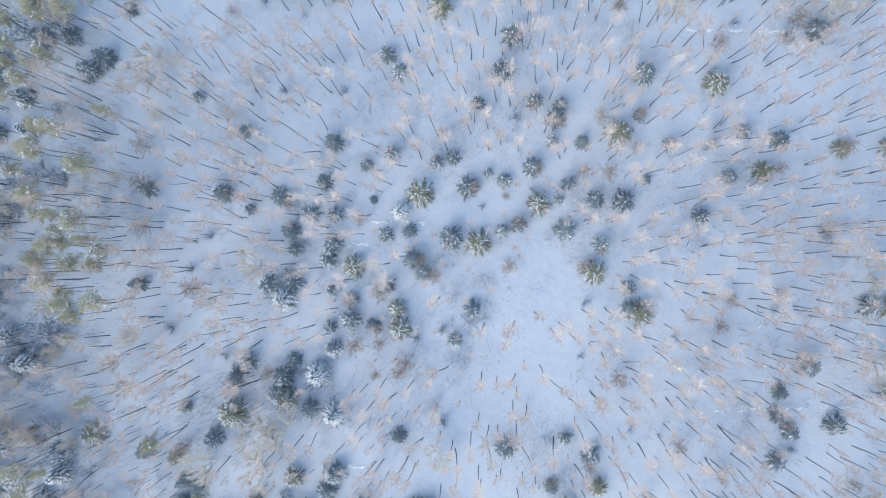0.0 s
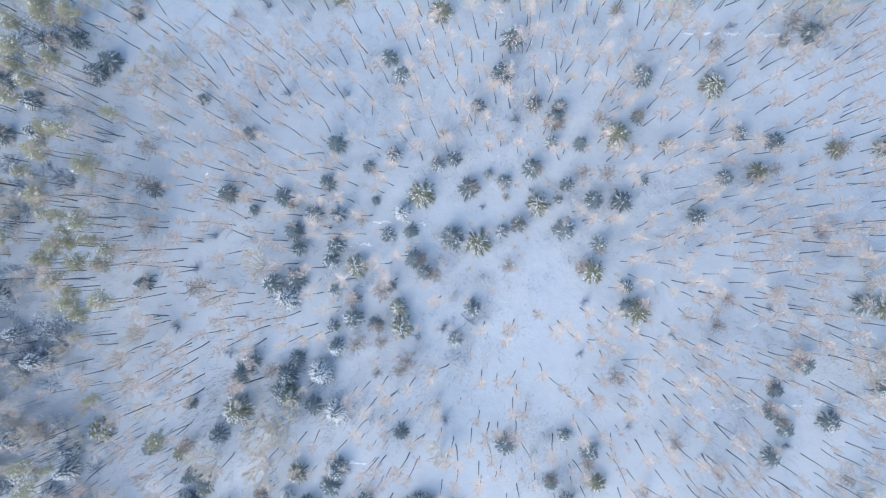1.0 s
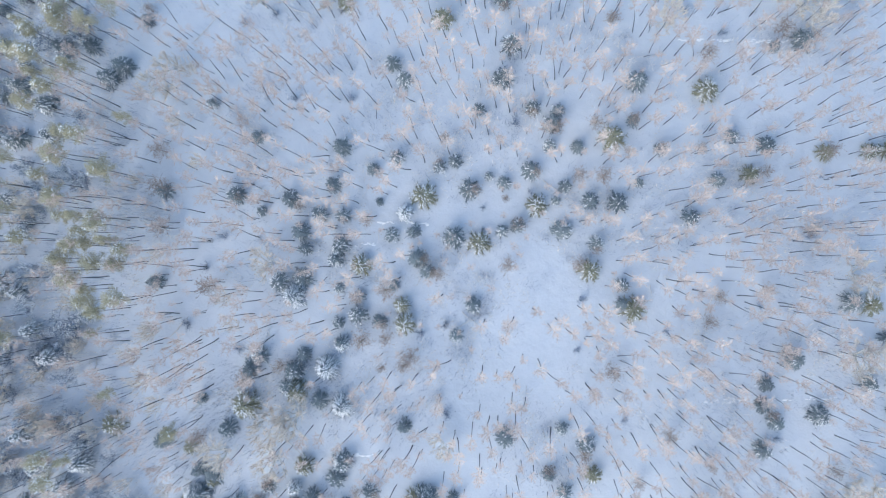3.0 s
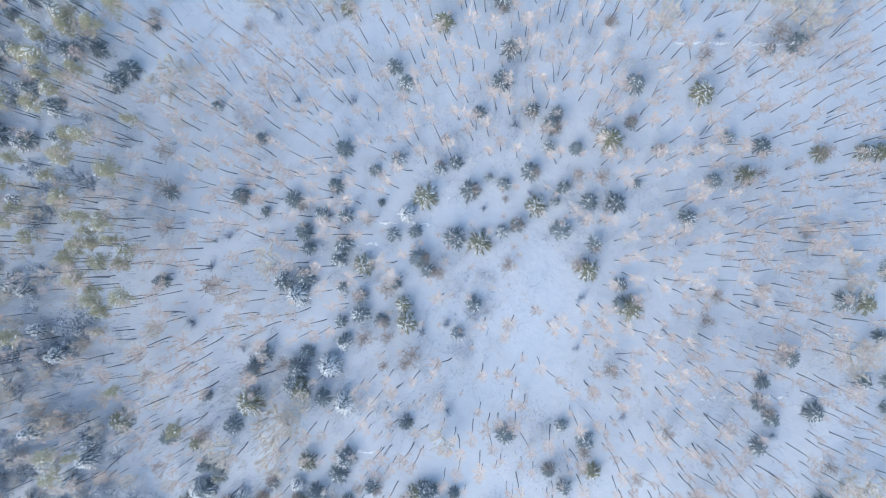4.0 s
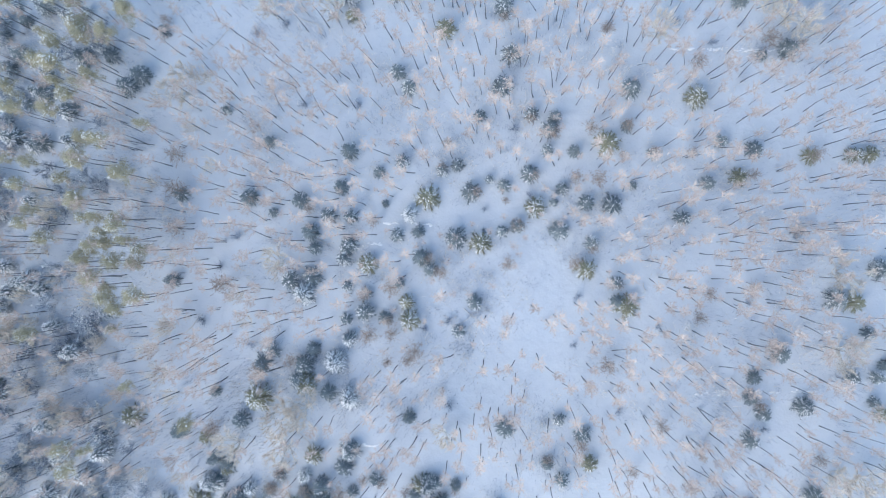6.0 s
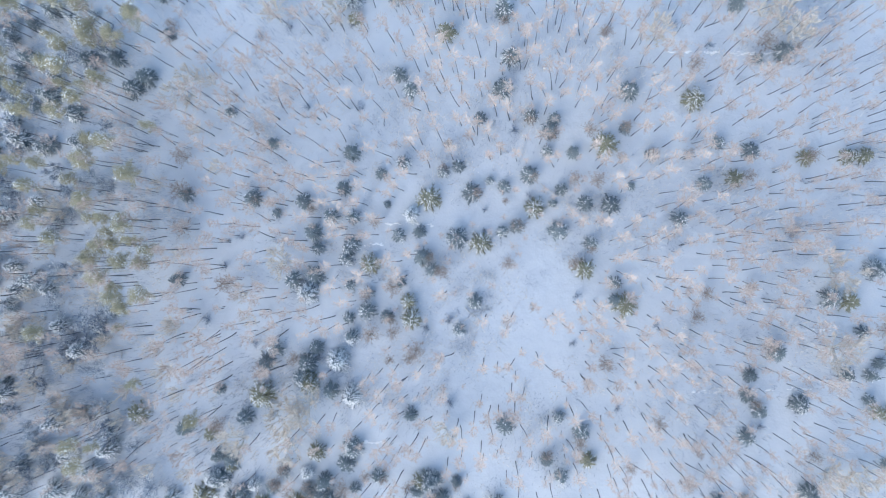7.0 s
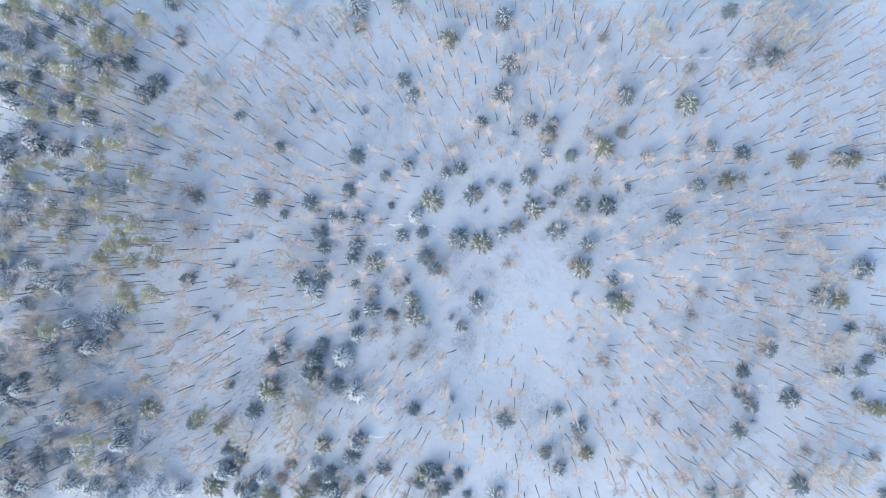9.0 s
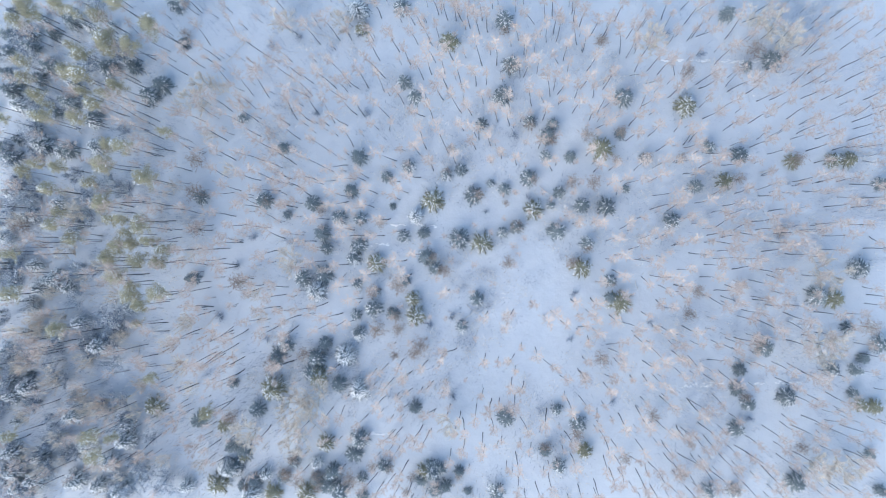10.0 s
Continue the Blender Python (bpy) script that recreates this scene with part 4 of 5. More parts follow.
plant_bare_trees([  # north centre
    (-9.5, 40.8, -0.7, -0.1, 14.2), (-0.5, 39.6, 0.1, 1.0, 17.0), (-2.7, 35.7, 0.4, -0.0, 12.9), (-0.4, 28.0, -0.7, 0.3, 17.0), (2.3, 29.5, -0.5, 1.4, 17.0),
    (2.1, 27.1, -0.6, 0.1, 17.0), (4.3, 37.0, -0.6, 0.1, 14.2), (5.0, 37.1, 1.1, 0.1, 17.0), (4.0, 44.7, -0.9, -0.0, 11.7), (-30.6, 23.2, 1.0, 1.7, 17.0),
    (-31.8, 19.3, -1.7, -2.6, 16.2), (-25.2, 26.7, -0.1, -0.2, 10.8), (-22.8, 26.3, 1.5, 1.1, 8.8), (-21.4, 20.1, -2.6, -0.2, 17.0), (-19.6, 22.1, -0.3, -0.5, 7.9),
    (-16.5, 21.3, 0.2, 0.3, 15.0), (-15.9, 24.5, 0.5, 0.6, 15.0), (-15.1, 22.4, 0.3, 0.3, 15.4), (-10.6, 21.7, -1.5, 3.7, 17.0), (-4.2, 24.2, 0.5, 0.2, 17.0),
])
plant_bare_trees([  # north centre
    (-4.7, 24.8, -0.9, -0.0, 17.0), (-7.4, 26.2, -0.3, -0.2, 11.7), (-4.8, 22.2, -0.5, -0.0, 17.0), (-9.0, 19.4, 0.4, 0.3, 17.0), (-1.8, 23.0, -0.3, -0.0, 17.0),
    (0.4, 20.2, -0.0, -0.0, 15.0), (3.5, 18.9, -0.3, 0.1, 15.0), (-1.7, 19.3, -0.1, -0.1, 11.7),
])
plant_bare_trees([  # north near east
    (5.1, 41.7, -0.3, 0.1, 14.2), (5.5, 40.2, -0.2, 0.0, 17.0), (9.7, 44.2, -0.6, 0.2, 16.2), (7.2, 41.9, 0.0, -0.0, 15.8), (7.7, 37.7, 0.0, 0.0, 14.2),
    (12.1, 39.7, -1.7, 0.2, 9.2), (13.2, 40.3, 0.0, -0.0, 17.0), (11.1, 34.3, -0.1, 0.3, 17.0), (10.4, 33.0, -1.6, 1.9, 17.0), (12.0, 33.4, 1.0, -0.2, 15.8),
    (6.7, 31.1, -1.1, 1.1, 17.0), (9.2, 31.6, -1.6, 0.1, 12.1), (8.9, 28.1, 0.3, -0.0, 17.0), (12.3, 31.7, 1.0, -0.5, 7.5), (17.0, 41.9, -0.5, 0.2, 17.0),
    (14.0, 38.1, -0.2, 0.0, 9.6), (17.9, 38.1, 0.8, -0.2, 17.0), (15.4, 32.6, -0.2, 0.1, 15.0), (16.7, 34.6, 0.8, -0.3, 15.0), (19.1, 32.6, -0.9, 0.3, 13.3),
])
plant_bare_trees([  # north near east
    (15.0, 29.5, 0.5, -0.2, 15.8), (21.1, 34.2, 0.6, 0.7, 17.0), (18.4, 28.0, -0.1, 0.0, 13.8), (20.0, 29.1, 0.6, 1.8, 17.0), (21.2, 30.3, 0.7, -0.6, 13.8),
    (27.6, 37.7, -0.5, 0.3, 11.2), (26.6, 36.9, 1.8, -1.7, 8.8), (29.8, 35.3, 1.3, -1.4, 10.4), (34.2, 32.3, 0.1, -0.2, 12.9), (28.6, 30.2, -1.0, 1.0, 17.0),
    (28.9, 30.7, 1.1, -0.8, 14.6), (26.4, 26.7, 0.0, -0.0, 17.0), (21.8, 26.8, 0.2, -0.2, 12.1), (8.0, 22.3, 0.3, -0.0, 15.0), (11.5, 18.8, -0.7, 0.1, 11.7),
    (17.7, 20.7, 0.1, -0.1, 13.8), (19.4, 24.8, 0.2, -0.2, 7.5), (19.6, 26.2, 1.5, -0.9, 14.2), (25.7, 23.6, 0.5, -0.4, 17.0), (31.7, 21.4, 0.1, -0.1, 17.0),
])
plant_bare_trees([  # north near east
    (30.2, 24.5, -0.2, 0.2, 16.2), (35.4, 25.4, -0.5, 0.5, 8.8), (35.1, 19.1, 0.1, -0.3, 8.3), (37.2, 22.7, -1.0, 1.1, 13.8), (38.3, 23.2, -0.5, 1.0, 14.2),
    (37.3, 22.1, 0.4, -0.8, 13.8), (35.6, 19.0, 0.8, -1.1, 17.0), (39.2, 20.8, 0.1, -0.1, 9.2),
])
plant_bare_trees([  # south centre
    (-19.9, -21.2, 0.4, -0.6, 14.2), (-23.2, -22.2, 0.1, -0.1, 15.4), (-18.1, -23.7, -0.5, 0.6, 14.2), (-8.9, -18.9, -2.2, 0.9, 17.0), (-11.3, -19.6, 0.2, -0.2, 17.0),
    (-14.9, -21.4, -0.0, 0.0, 15.8), (-33.6, -22.5, 0.1, -0.1, 9.2), (-25.6, -23.2, 0.5, -0.4, 14.2), (3.0, -20.0, -1.6, -0.1, 14.2), (-3.0, -19.9, 0.3, -0.2, 17.0),
    (-0.3, -20.6, 0.1, 0.0, 11.7), (4.5, -17.7, -0.2, 0.0, 10.4), (3.2, -22.4, -0.1, 0.0, 10.8), (-21.7, -35.9, -0.8, 0.4, 16.2), (-20.3, -35.5, -0.3, 0.2, 14.6),
    (-16.0, -34.9, -0.6, 0.2, 17.0), (-19.3, -37.6, 0.2, -0.1, 11.7), (-13.2, -31.5, -1.5, 1.0, 14.2), (-19.0, -30.6, -0.8, 0.7, 8.8), (-18.1, -27.3, -0.4, 0.4, 9.2),
])
plant_bare_trees([  # south centre
    (-18.5, -24.1, -0.2, 0.2, 13.8), (-22.0, -25.1, 0.1, -0.2, 17.0), (-23.8, -29.1, -0.0, 0.1, 14.2), (-24.1, -31.6, 0.1, -0.1, 7.5), (-4.8, -30.4, 0.3, -0.6, 17.0),
    (-8.1, -31.9, 0.2, -0.1, 12.9), (-7.7, -33.3, 1.4, -0.5, 17.0), (-7.2, -37.6, 0.0, -0.0, 14.2), (-10.1, -39.6, 0.5, -0.2, 14.2), (-3.5, -36.2, 0.2, -0.1, 17.0),
    (-14.6, -36.0, -0.4, -0.2, 17.0), (-3.4, -27.1, -0.2, 0.0, 12.5), (-10.7, -25.8, 0.5, -0.1, 13.3), (-9.1, -35.1, 0.2, 0.0, 8.8), (2.5, -24.8, -0.3, -0.0, 17.0),
    (4.9, -25.6, -1.0, 0.0, 14.2), (-1.7, -29.2, -0.4, -0.0, 17.0), (-0.1, -29.1, -0.0, 0.0, 12.5), (3.1, -28.3, -0.4, -0.4, 17.0), (4.1, -32.9, 1.7, -0.0, 17.0),
])
plant_bare_trees([  # south centre
    (-1.9, -33.2, 1.0, 0.1, 13.8), (-3.1, -38.7, -0.2, 0.1, 12.1), (3.2, -40.1, 0.6, -0.1, 17.0), (1.4, -41.9, 0.2, 0.1, 9.6), (4.1, -37.2, -0.1, 0.0, 7.5),
])
plant_bare_trees([  # south near east
    (7.2, -18.6, -0.1, -0.1, 17.0), (9.0, -21.1, 1.9, 0.3, 17.0), (16.8, -20.3, 0.2, 0.2, 13.3), (15.9, -22.8, 0.2, 0.1, 14.6), (17.9, -16.2, -0.9, -0.5, 12.9),
    (27.3, -16.1, -0.2, -0.6, 17.0), (23.3, -20.8, 0.0, 0.1, 14.6), (22.1, -18.7, 1.0, 0.6, 17.0), (21.7, -17.9, 2.5, 2.2, 15.0), (30.7, -18.4, -0.1, -1.1, 17.0),
    (34.1, -16.9, -0.3, -0.5, 9.6), (34.7, -19.0, -0.3, -0.4, 12.1), (28.9, -21.1, 0.3, 0.2, 15.4), (38.5, -17.0, 0.0, 0.2, 11.7), (34.9, -16.8, -0.1, -0.0, 13.3),
    (35.1, -19.2, -0.3, -0.5, 14.2), (40.9, -22.1, -0.1, -0.2, 11.7), (37.9, -20.0, -0.5, -1.3, 14.2), (35.2, -22.5, -0.3, -0.3, 13.3), (13.2, -27.5, -0.6, -0.2, 7.9),
])
plant_bare_trees([  # south near east
    (13.7, -29.0, -0.1, -0.1, 17.0), (16.0, -28.3, 0.8, -0.0, 17.0), (9.6, -31.1, -1.2, -0.8, 17.0), (13.1, -35.7, 1.0, 0.2, 16.2), (14.4, -40.3, 0.2, 0.1, 14.2),
    (9.9, -44.3, 0.2, 0.1, 16.7), (6.4, -38.1, -0.6, 0.0, 9.6), (16.0, -23.2, 0.2, 0.1, 15.8), (21.0, -25.6, 0.1, 0.1, 15.4), (20.7, -29.4, -0.0, -0.0, 7.5),
    (19.8, -30.8, -1.0, -0.4, 8.8), (24.1, -31.9, -0.5, -0.4, 16.2), (20.2, -35.4, 0.3, 0.2, 10.0), (21.1, -36.7, -0.5, -0.4, 17.0), (21.0, -40.4, -0.8, -0.5, 14.6),
    (22.6, -37.1, 0.3, 0.3, 12.9), (23.2, -40.5, 0.2, 0.1, 12.1), (27.5, -37.1, -0.0, -0.1, 14.6), (28.4, -28.4, -0.0, -0.0, 11.2), (27.5, -30.3, -0.5, -0.5, 16.2),
])
plant_bare_trees([  # south near east
    (28.9, -33.0, -0.1, -0.1, 11.2), (32.3, -28.2, 0.1, 0.1, 17.0), (30.7, -23.8, -0.1, -0.2, 17.0), (33.4, -25.5, -0.3, -0.3, 10.8), (28.9, -23.9, -0.6, -0.6, 14.2),
    (31.5, -33.1, 0.5, 0.4, 16.7), (21.3, -23.9, 0.7, 0.9, 13.3), (12.2, -24.4, 1.1, 0.8, 11.2), (37.7, -28.6, -0.1, -1.2, 17.0), (38.2, -28.9, 0.6, 0.5, 17.0),
])
plant_rest([  # middle east
    (42.6, 12.5, -0.1, 0.4, 11.2), (44.9, 10.2, 0.1, -0.1, 15.0), (47.3, 12.7, -0.1, 0.2, 11.7), (51.6, 13.3, -0.0, 0.5, 15.4), (52.0, 12.2, 0.1, -1.0, 13.3),
    (52.5, 16.3, -0.2, 0.3, 9.2), (58.7, 15.0, 0.0, -0.1, 17.0), (63.3, 14.7, -0.0, 0.2, 13.3), (62.5, 14.6, -0.1, 0.1, 9.2), (67.2, 14.9, -0.0, -0.0, 11.7),
    (69.6, 14.4, 0.5, -2.0, 17.0), (56.7, 12.9, 0.1, -0.8, 7.5), (60.5, 13.1, 0.1, -1.0, 14.2), (67.3, 11.8, 0.2, -0.9, 9.2), (71.8, 11.6, 0.2, -0.7, 14.6),
    (64.7, 9.9, 0.0, -0.4, 17.0), (69.9, 9.7, 0.1, 0.0, 14.2), (53.8, 9.1, 0.0, -0.4, 17.0), (45.4, 8.2, 2.0, 1.4, 17.0), (42.7, 8.9, 0.0, -0.4, 13.3),
])
plant_rest([  # middle east
    (50.6, 7.0, 0.0, -0.0, 17.0), (43.5, 6.0, -0.1, 1.8, 14.2), (47.1, 5.3, -0.4, 1.2, 12.1), (44.6, 3.8, -0.1, 0.2, 13.8), (47.4, 4.9, 0.3, -1.3, 17.0),
    (51.3, 5.3, 0.0, -0.3, 15.8), (58.6, 6.0, 0.1, -0.0, 7.5), (59.9, 5.2, 0.0, -0.2, 16.7), (60.8, 5.0, 0.1, -0.3, 10.4), (63.0, 6.5, 0.0, -0.4, 17.0),
    (64.3, 4.2, 0.1, -0.3, 17.0), (54.9, 4.6, -0.0, -0.2, 17.0), (53.0, 3.1, 0.1, -1.0, 17.0), (56.8, 2.9, 0.0, -0.4, 13.8), (52.5, 1.0, 0.1, 0.6, 17.0),
    (43.8, 3.0, 0.1, -1.1, 17.0), (69.3, 6.3, 0.0, -0.3, 11.2), (73.3, 4.0, -0.7, -1.8, 7.5), (64.0, 1.4, -0.1, -0.3, 12.9), (72.2, 1.6, -0.0, -0.5, 14.6),
])
plant_rest([  # middle east
    (43.8, 1.1, 0.0, 0.1, 12.9), (43.1, -0.4, 0.0, -0.2, 7.5), (44.2, -0.5, 0.0, 0.4, 17.0), (48.7, -0.4, -0.0, 0.0, 14.6), (46.7, -2.5, 0.6, 1.0, 17.0),
    (52.2, -2.6, -0.1, -0.7, 13.8), (55.2, -2.5, -0.0, -0.2, 11.2), (57.1, 0.6, 0.0, -0.2, 17.0), (46.8, -4.7, -0.2, -0.7, 8.3), (45.3, -5.7, -0.1, -0.7, 11.7),
    (50.0, -4.7, -0.0, -0.6, 17.0), (53.4, -3.6, -0.1, -0.9, 10.4), (54.3, -6.9, -0.1, -0.2, 12.1), (60.2, -3.7, 0.1, 0.1, 13.8), (43.1, -6.8, 0.2, 0.6, 17.0),
    (42.3, -8.2, 0.0, -1.5, 17.0), (44.5, -7.9, -0.0, -0.8, 16.7), (50.4, -8.0, 0.0, -0.0, 13.3), (50.7, -8.6, 0.0, 0.2, 13.8), (53.2, -9.6, 0.0, 0.5, 13.8),
])
plant_rest([  # middle east
    (57.0, -9.6, 0.1, 0.2, 15.4), (60.5, -6.5, -0.1, -0.9, 9.6), (71.9, -6.0, -0.1, -0.4, 7.9), (72.7, -7.6, 0.0, -0.1, 12.5), (72.4, -9.3, -0.0, 0.1, 10.0),
    (48.5, -10.7, 0.1, 0.2, 13.8), (47.7, -11.9, -0.0, -0.1, 12.5), (52.4, -11.2, -0.5, -1.2, 8.3), (56.7, -11.2, -0.1, -0.8, 17.0), (51.6, -12.7, -0.3, -1.1, 17.0),
    (57.4, -12.9, -0.3, -1.7, 14.6), (62.6, -11.1, 0.1, 0.3, 16.7), (67.4, -13.5, -0.0, -0.2, 8.8), (49.4, -15.5, -0.0, 0.2, 9.2), (62.6, -15.1, 0.1, 0.3, 10.8),
    (68.7, -11.4, 0.1, 0.6, 10.4), (69.6, -4.2, -0.1, -0.5, 7.5),
])
plant_rest([  # middle near east
    (41.8, 4.3, 0.0, 0.2, 14.2), (41.3, 2.9, -0.1, 0.1, 7.5), (41.2, -1.6, -0.0, -0.2, 16.7),
])
plant_rest([  # middle near west
    (-69.5, 15.3, -0.0, -0.1, 9.6), (-57.4, 16.9, 0.4, 1.2, 12.9), (-50.4, 16.3, 0.1, 0.0, 17.0), (-47.3, 16.3, -0.3, 0.8, 17.0), (-44.2, 16.5, 0.3, 1.0, 16.7),
    (-43.6, 15.2, -0.2, -0.4, 17.0), (-54.6, 14.1, 0.0, 0.3, 14.2), (-46.1, 14.0, -1.5, -0.8, 17.0), (-44.8, 13.1, 0.2, 0.3, 10.8), (-56.2, 13.8, -0.1, -1.5, 13.3),
    (-51.3, 11.2, 0.4, 1.1, 12.1), (-50.6, 10.5, -0.1, -0.3, 17.0), (-43.3, 10.7, -0.1, -0.2, 11.7), (-62.7, 9.2, 0.1, 0.7, 14.6), (-67.0, 10.2, -0.2, -1.0, 17.0),
    (-69.6, 11.0, 0.1, 0.3, 16.7), (-68.9, 7.8, -0.2, -0.8, 17.0), (-55.9, 8.7, -0.1, 0.2, 17.0), (-46.0, 7.3, 0.2, 2.0, 17.0), (-53.1, 7.0, -0.2, -0.8, 15.0),
])
plant_rest([  # middle near west
    (-48.2, 6.2, -0.1, -0.1, 17.0), (-45.1, 4.0, -0.0, 1.7, 17.0), (-60.7, 6.9, -0.1, -0.4, 9.2), (-60.9, 5.8, -0.0, -0.3, 13.8), (-67.6, 5.9, 0.0, -0.2, 10.8),
    (-67.7, 4.3, -0.3, -1.5, 14.2), (-54.7, 3.3, 0.0, 0.9, 14.2), (-54.3, 3.1, -0.0, -0.3, 16.7), (-64.0, 1.6, 0.0, -0.1, 14.2), (-57.2, 1.9, 0.0, -0.5, 14.6),
    (-43.7, 16.5, 0.1, 0.1, 12.1), (-38.1, 16.1, -0.2, -0.3, 17.0), (-36.9, 15.3, -0.2, -0.5, 13.8), (-41.5, 14.4, 0.0, 0.4, 17.0), (-39.4, 12.8, 0.5, 0.9, 12.5),
    (-42.5, 10.5, 0.0, -0.1, 14.2), (-41.3, 11.4, -0.1, -0.3, 10.0), (-41.1, 4.7, 0.0, 0.1, 16.7), (-38.5, 3.3, -0.2, -0.3, 17.0), (-36.0, 1.2, 0.0, 0.5, 14.2),
])
plant_rest([  # middle near west
    (-66.9, -0.6, -0.0, -0.9, 17.0), (-62.0, -1.7, -0.1, 0.9, 16.2), (-58.0, -0.2, -0.1, -0.7, 17.0), (-55.2, -1.7, -0.1, 0.8, 16.2), (-63.3, 1.9, -0.1, -0.7, 16.2),
    (-58.0, 1.9, -0.1, -0.7, 17.0), (-46.0, 1.5, -0.2, -1.4, 17.0), (-55.5, -2.0, 0.1, -0.6, 12.5), (-61.3, -5.1, 0.1, -0.4, 12.9), (-49.8, -5.8, -0.0, 0.4, 10.4),
    (-44.5, -6.3, -0.2, 0.9, 14.2), (-50.0, -6.5, 0.2, -0.8, 12.9), (-44.9, -7.8, 0.0, 0.1, 16.7), (-66.1, -7.0, -0.1, -0.8, 16.2), (-61.3, -6.3, 0.1, -0.7, 16.7),
    (-69.2, -8.9, 0.0, 0.1, 8.3), (-60.7, -10.5, -0.3, 1.1, 15.0), (-61.3, -11.6, 0.2, -0.5, 12.1), (-49.2, -12.9, -0.2, 0.4, 17.0), (-43.3, -10.8, -0.0, 0.2, 13.8),
])
plant_rest([  # middle near west
    (-46.1, -10.5, -0.4, 0.4, 17.0), (-63.3, -15.2, 0.2, -1.2, 17.0), (-53.1, -15.2, 0.3, -1.4, 17.0), (-56.4, -15.5, -1.8, -2.3, 17.0), (-46.1, -14.3, 0.2, -0.9, 17.0),
    (-51.9, -4.5, -0.1, 0.4, 7.5), (-43.3, -15.1, 0.2, -0.6, 10.0), (-56.4, -14.7, 0.6, -1.6, 12.5), (-36.4, -0.8, -0.1, -0.4, 17.0), (-39.3, -10.7, -0.2, 0.5, 16.7),
    (-41.7, -12.2, -0.0, -0.3, 17.0), (-42.3, -14.5, 0.3, -1.4, 15.8), (-40.6, -2.2, 0.0, 0.1, 9.2), (-36.0, -9.5, 0.0, -0.3, 17.0), (-36.9, 1.6, -0.0, 0.8, 15.8),
])
plant_rest([  # middle west
    (-82.7, 15.2, -0.0, -0.2, 11.7), (-74.6, 11.5, -2.2, -1.0, 17.0), (-85.2, 4.6, -0.0, 0.4, 8.8), (-73.3, 2.5, -0.1, 0.1, 17.0), (-85.5, 3.4, -0.1, -0.1, 7.5),
    (-75.5, 12.0, -0.1, -0.3, 9.6), (-79.6, -0.6, -0.0, -0.1, 10.8), (-74.8, -3.4, 0.1, -0.1, 17.0), (-73.9, -5.0, 0.1, -0.1, 16.7), (-70.7, -13.9, -0.3, 0.8, 17.0),
    (-70.4, -15.7, -0.2, 1.0, 12.9), (-85.1, -6.2, -0.0, 0.1, 8.8),
])
plant_rest([  # north centre
    (-30.9, 45.5, 0.3, 0.2, 9.2), (-33.4, 45.6, -0.5, 0.7, 17.0), (-24.6, 50.1, 0.3, 0.1, 13.3), (-26.2, 45.3, 0.1, 0.1, 10.8), (-24.9, 41.1, 0.4, 0.3, 17.0),
    (-23.8, 37.5, -1.9, 0.9, 17.0), (-32.4, 38.2, -0.5, -0.0, 17.0), (-20.8, 42.9, -0.2, -0.1, 17.0), (-16.9, 44.3, -0.4, -0.2, 13.3), (-16.3, 48.7, -0.2, -0.1, 10.0),
    (-17.5, 48.4, -0.5, -0.2, 11.7), (-13.9, 44.1, -0.4, -0.1, 15.0), (-12.5, 45.7, 0.3, 0.1, 12.5), (-12.5, 50.4, -0.5, -0.1, 15.0), (-11.8, 51.5, 0.3, 0.0, 10.8),
    (-10.6, 49.2, -0.1, 0.0, 17.0), (-14.8, 52.1, 0.4, 0.1, 7.5), (-8.9, 49.1, 0.3, 0.1, 16.2), (-7.6, 49.0, -1.0, -0.3, 14.2), (-6.0, 47.5, -0.0, 0.0, 17.0),
])
plant_rest([  # north centre
    (-3.5, 49.0, -0.2, 0.0, 17.0), (-4.0, 46.1, -0.6, -0.1, 17.0), (-18.4, 40.2, 0.2, 0.1, 16.2), (-34.2, 35.5, -0.9, 0.3, 17.0), (-32.1, 33.1, -1.5, -0.2, 17.0),
    (-29.8, 29.9, -0.3, 0.5, 17.0), (-34.5, 28.2, 0.7, 2.9, 17.0), (-29.4, 35.3, -0.5, -0.4, 15.0), (-27.4, 35.5, 0.6, 0.6, 17.0), (-31.8, 34.7, -0.0, -0.0, 13.8),
    (-31.8, 27.6, -0.4, -0.5, 17.0), (-2.4, 46.6, -0.1, -0.0, 16.2),
])
plant_rest([  # north east
    (45.5, 44.0, -0.8, 0.9, 17.0), (47.7, 42.6, 0.4, -0.4, 12.5), (52.7, 43.9, -0.2, 0.1, 12.1), (50.2, 43.7, -0.3, 0.2, 10.0), (55.4, 42.9, -0.3, 0.3, 11.7),
    (54.6, 48.8, 0.3, -0.4, 7.5), (51.6, 49.3, 0.6, -0.8, 11.2), (43.5, 38.9, -0.0, 0.1, 17.0), (58.6, 41.7, 0.5, -0.8, 8.8), (60.6, 40.3, -0.8, 1.2, 17.0),
    (61.1, 41.3, -0.6, 0.7, 7.9), (62.0, 40.5, 0.1, -0.2, 7.9), (62.5, 46.7, -0.2, 0.4, 9.2), (63.8, 44.0, 0.3, -0.4, 11.2), (66.1, 47.7, 0.3, -0.2, 12.1),
    (67.2, 45.1, -0.0, 0.2, 15.0), (69.2, 45.0, -0.1, 0.0, 11.2), (71.2, 50.5, 0.0, -0.7, 7.5), (68.1, 41.4, -0.2, 0.3, 10.4), (72.4, 39.9, 0.1, -0.3, 11.7),
])
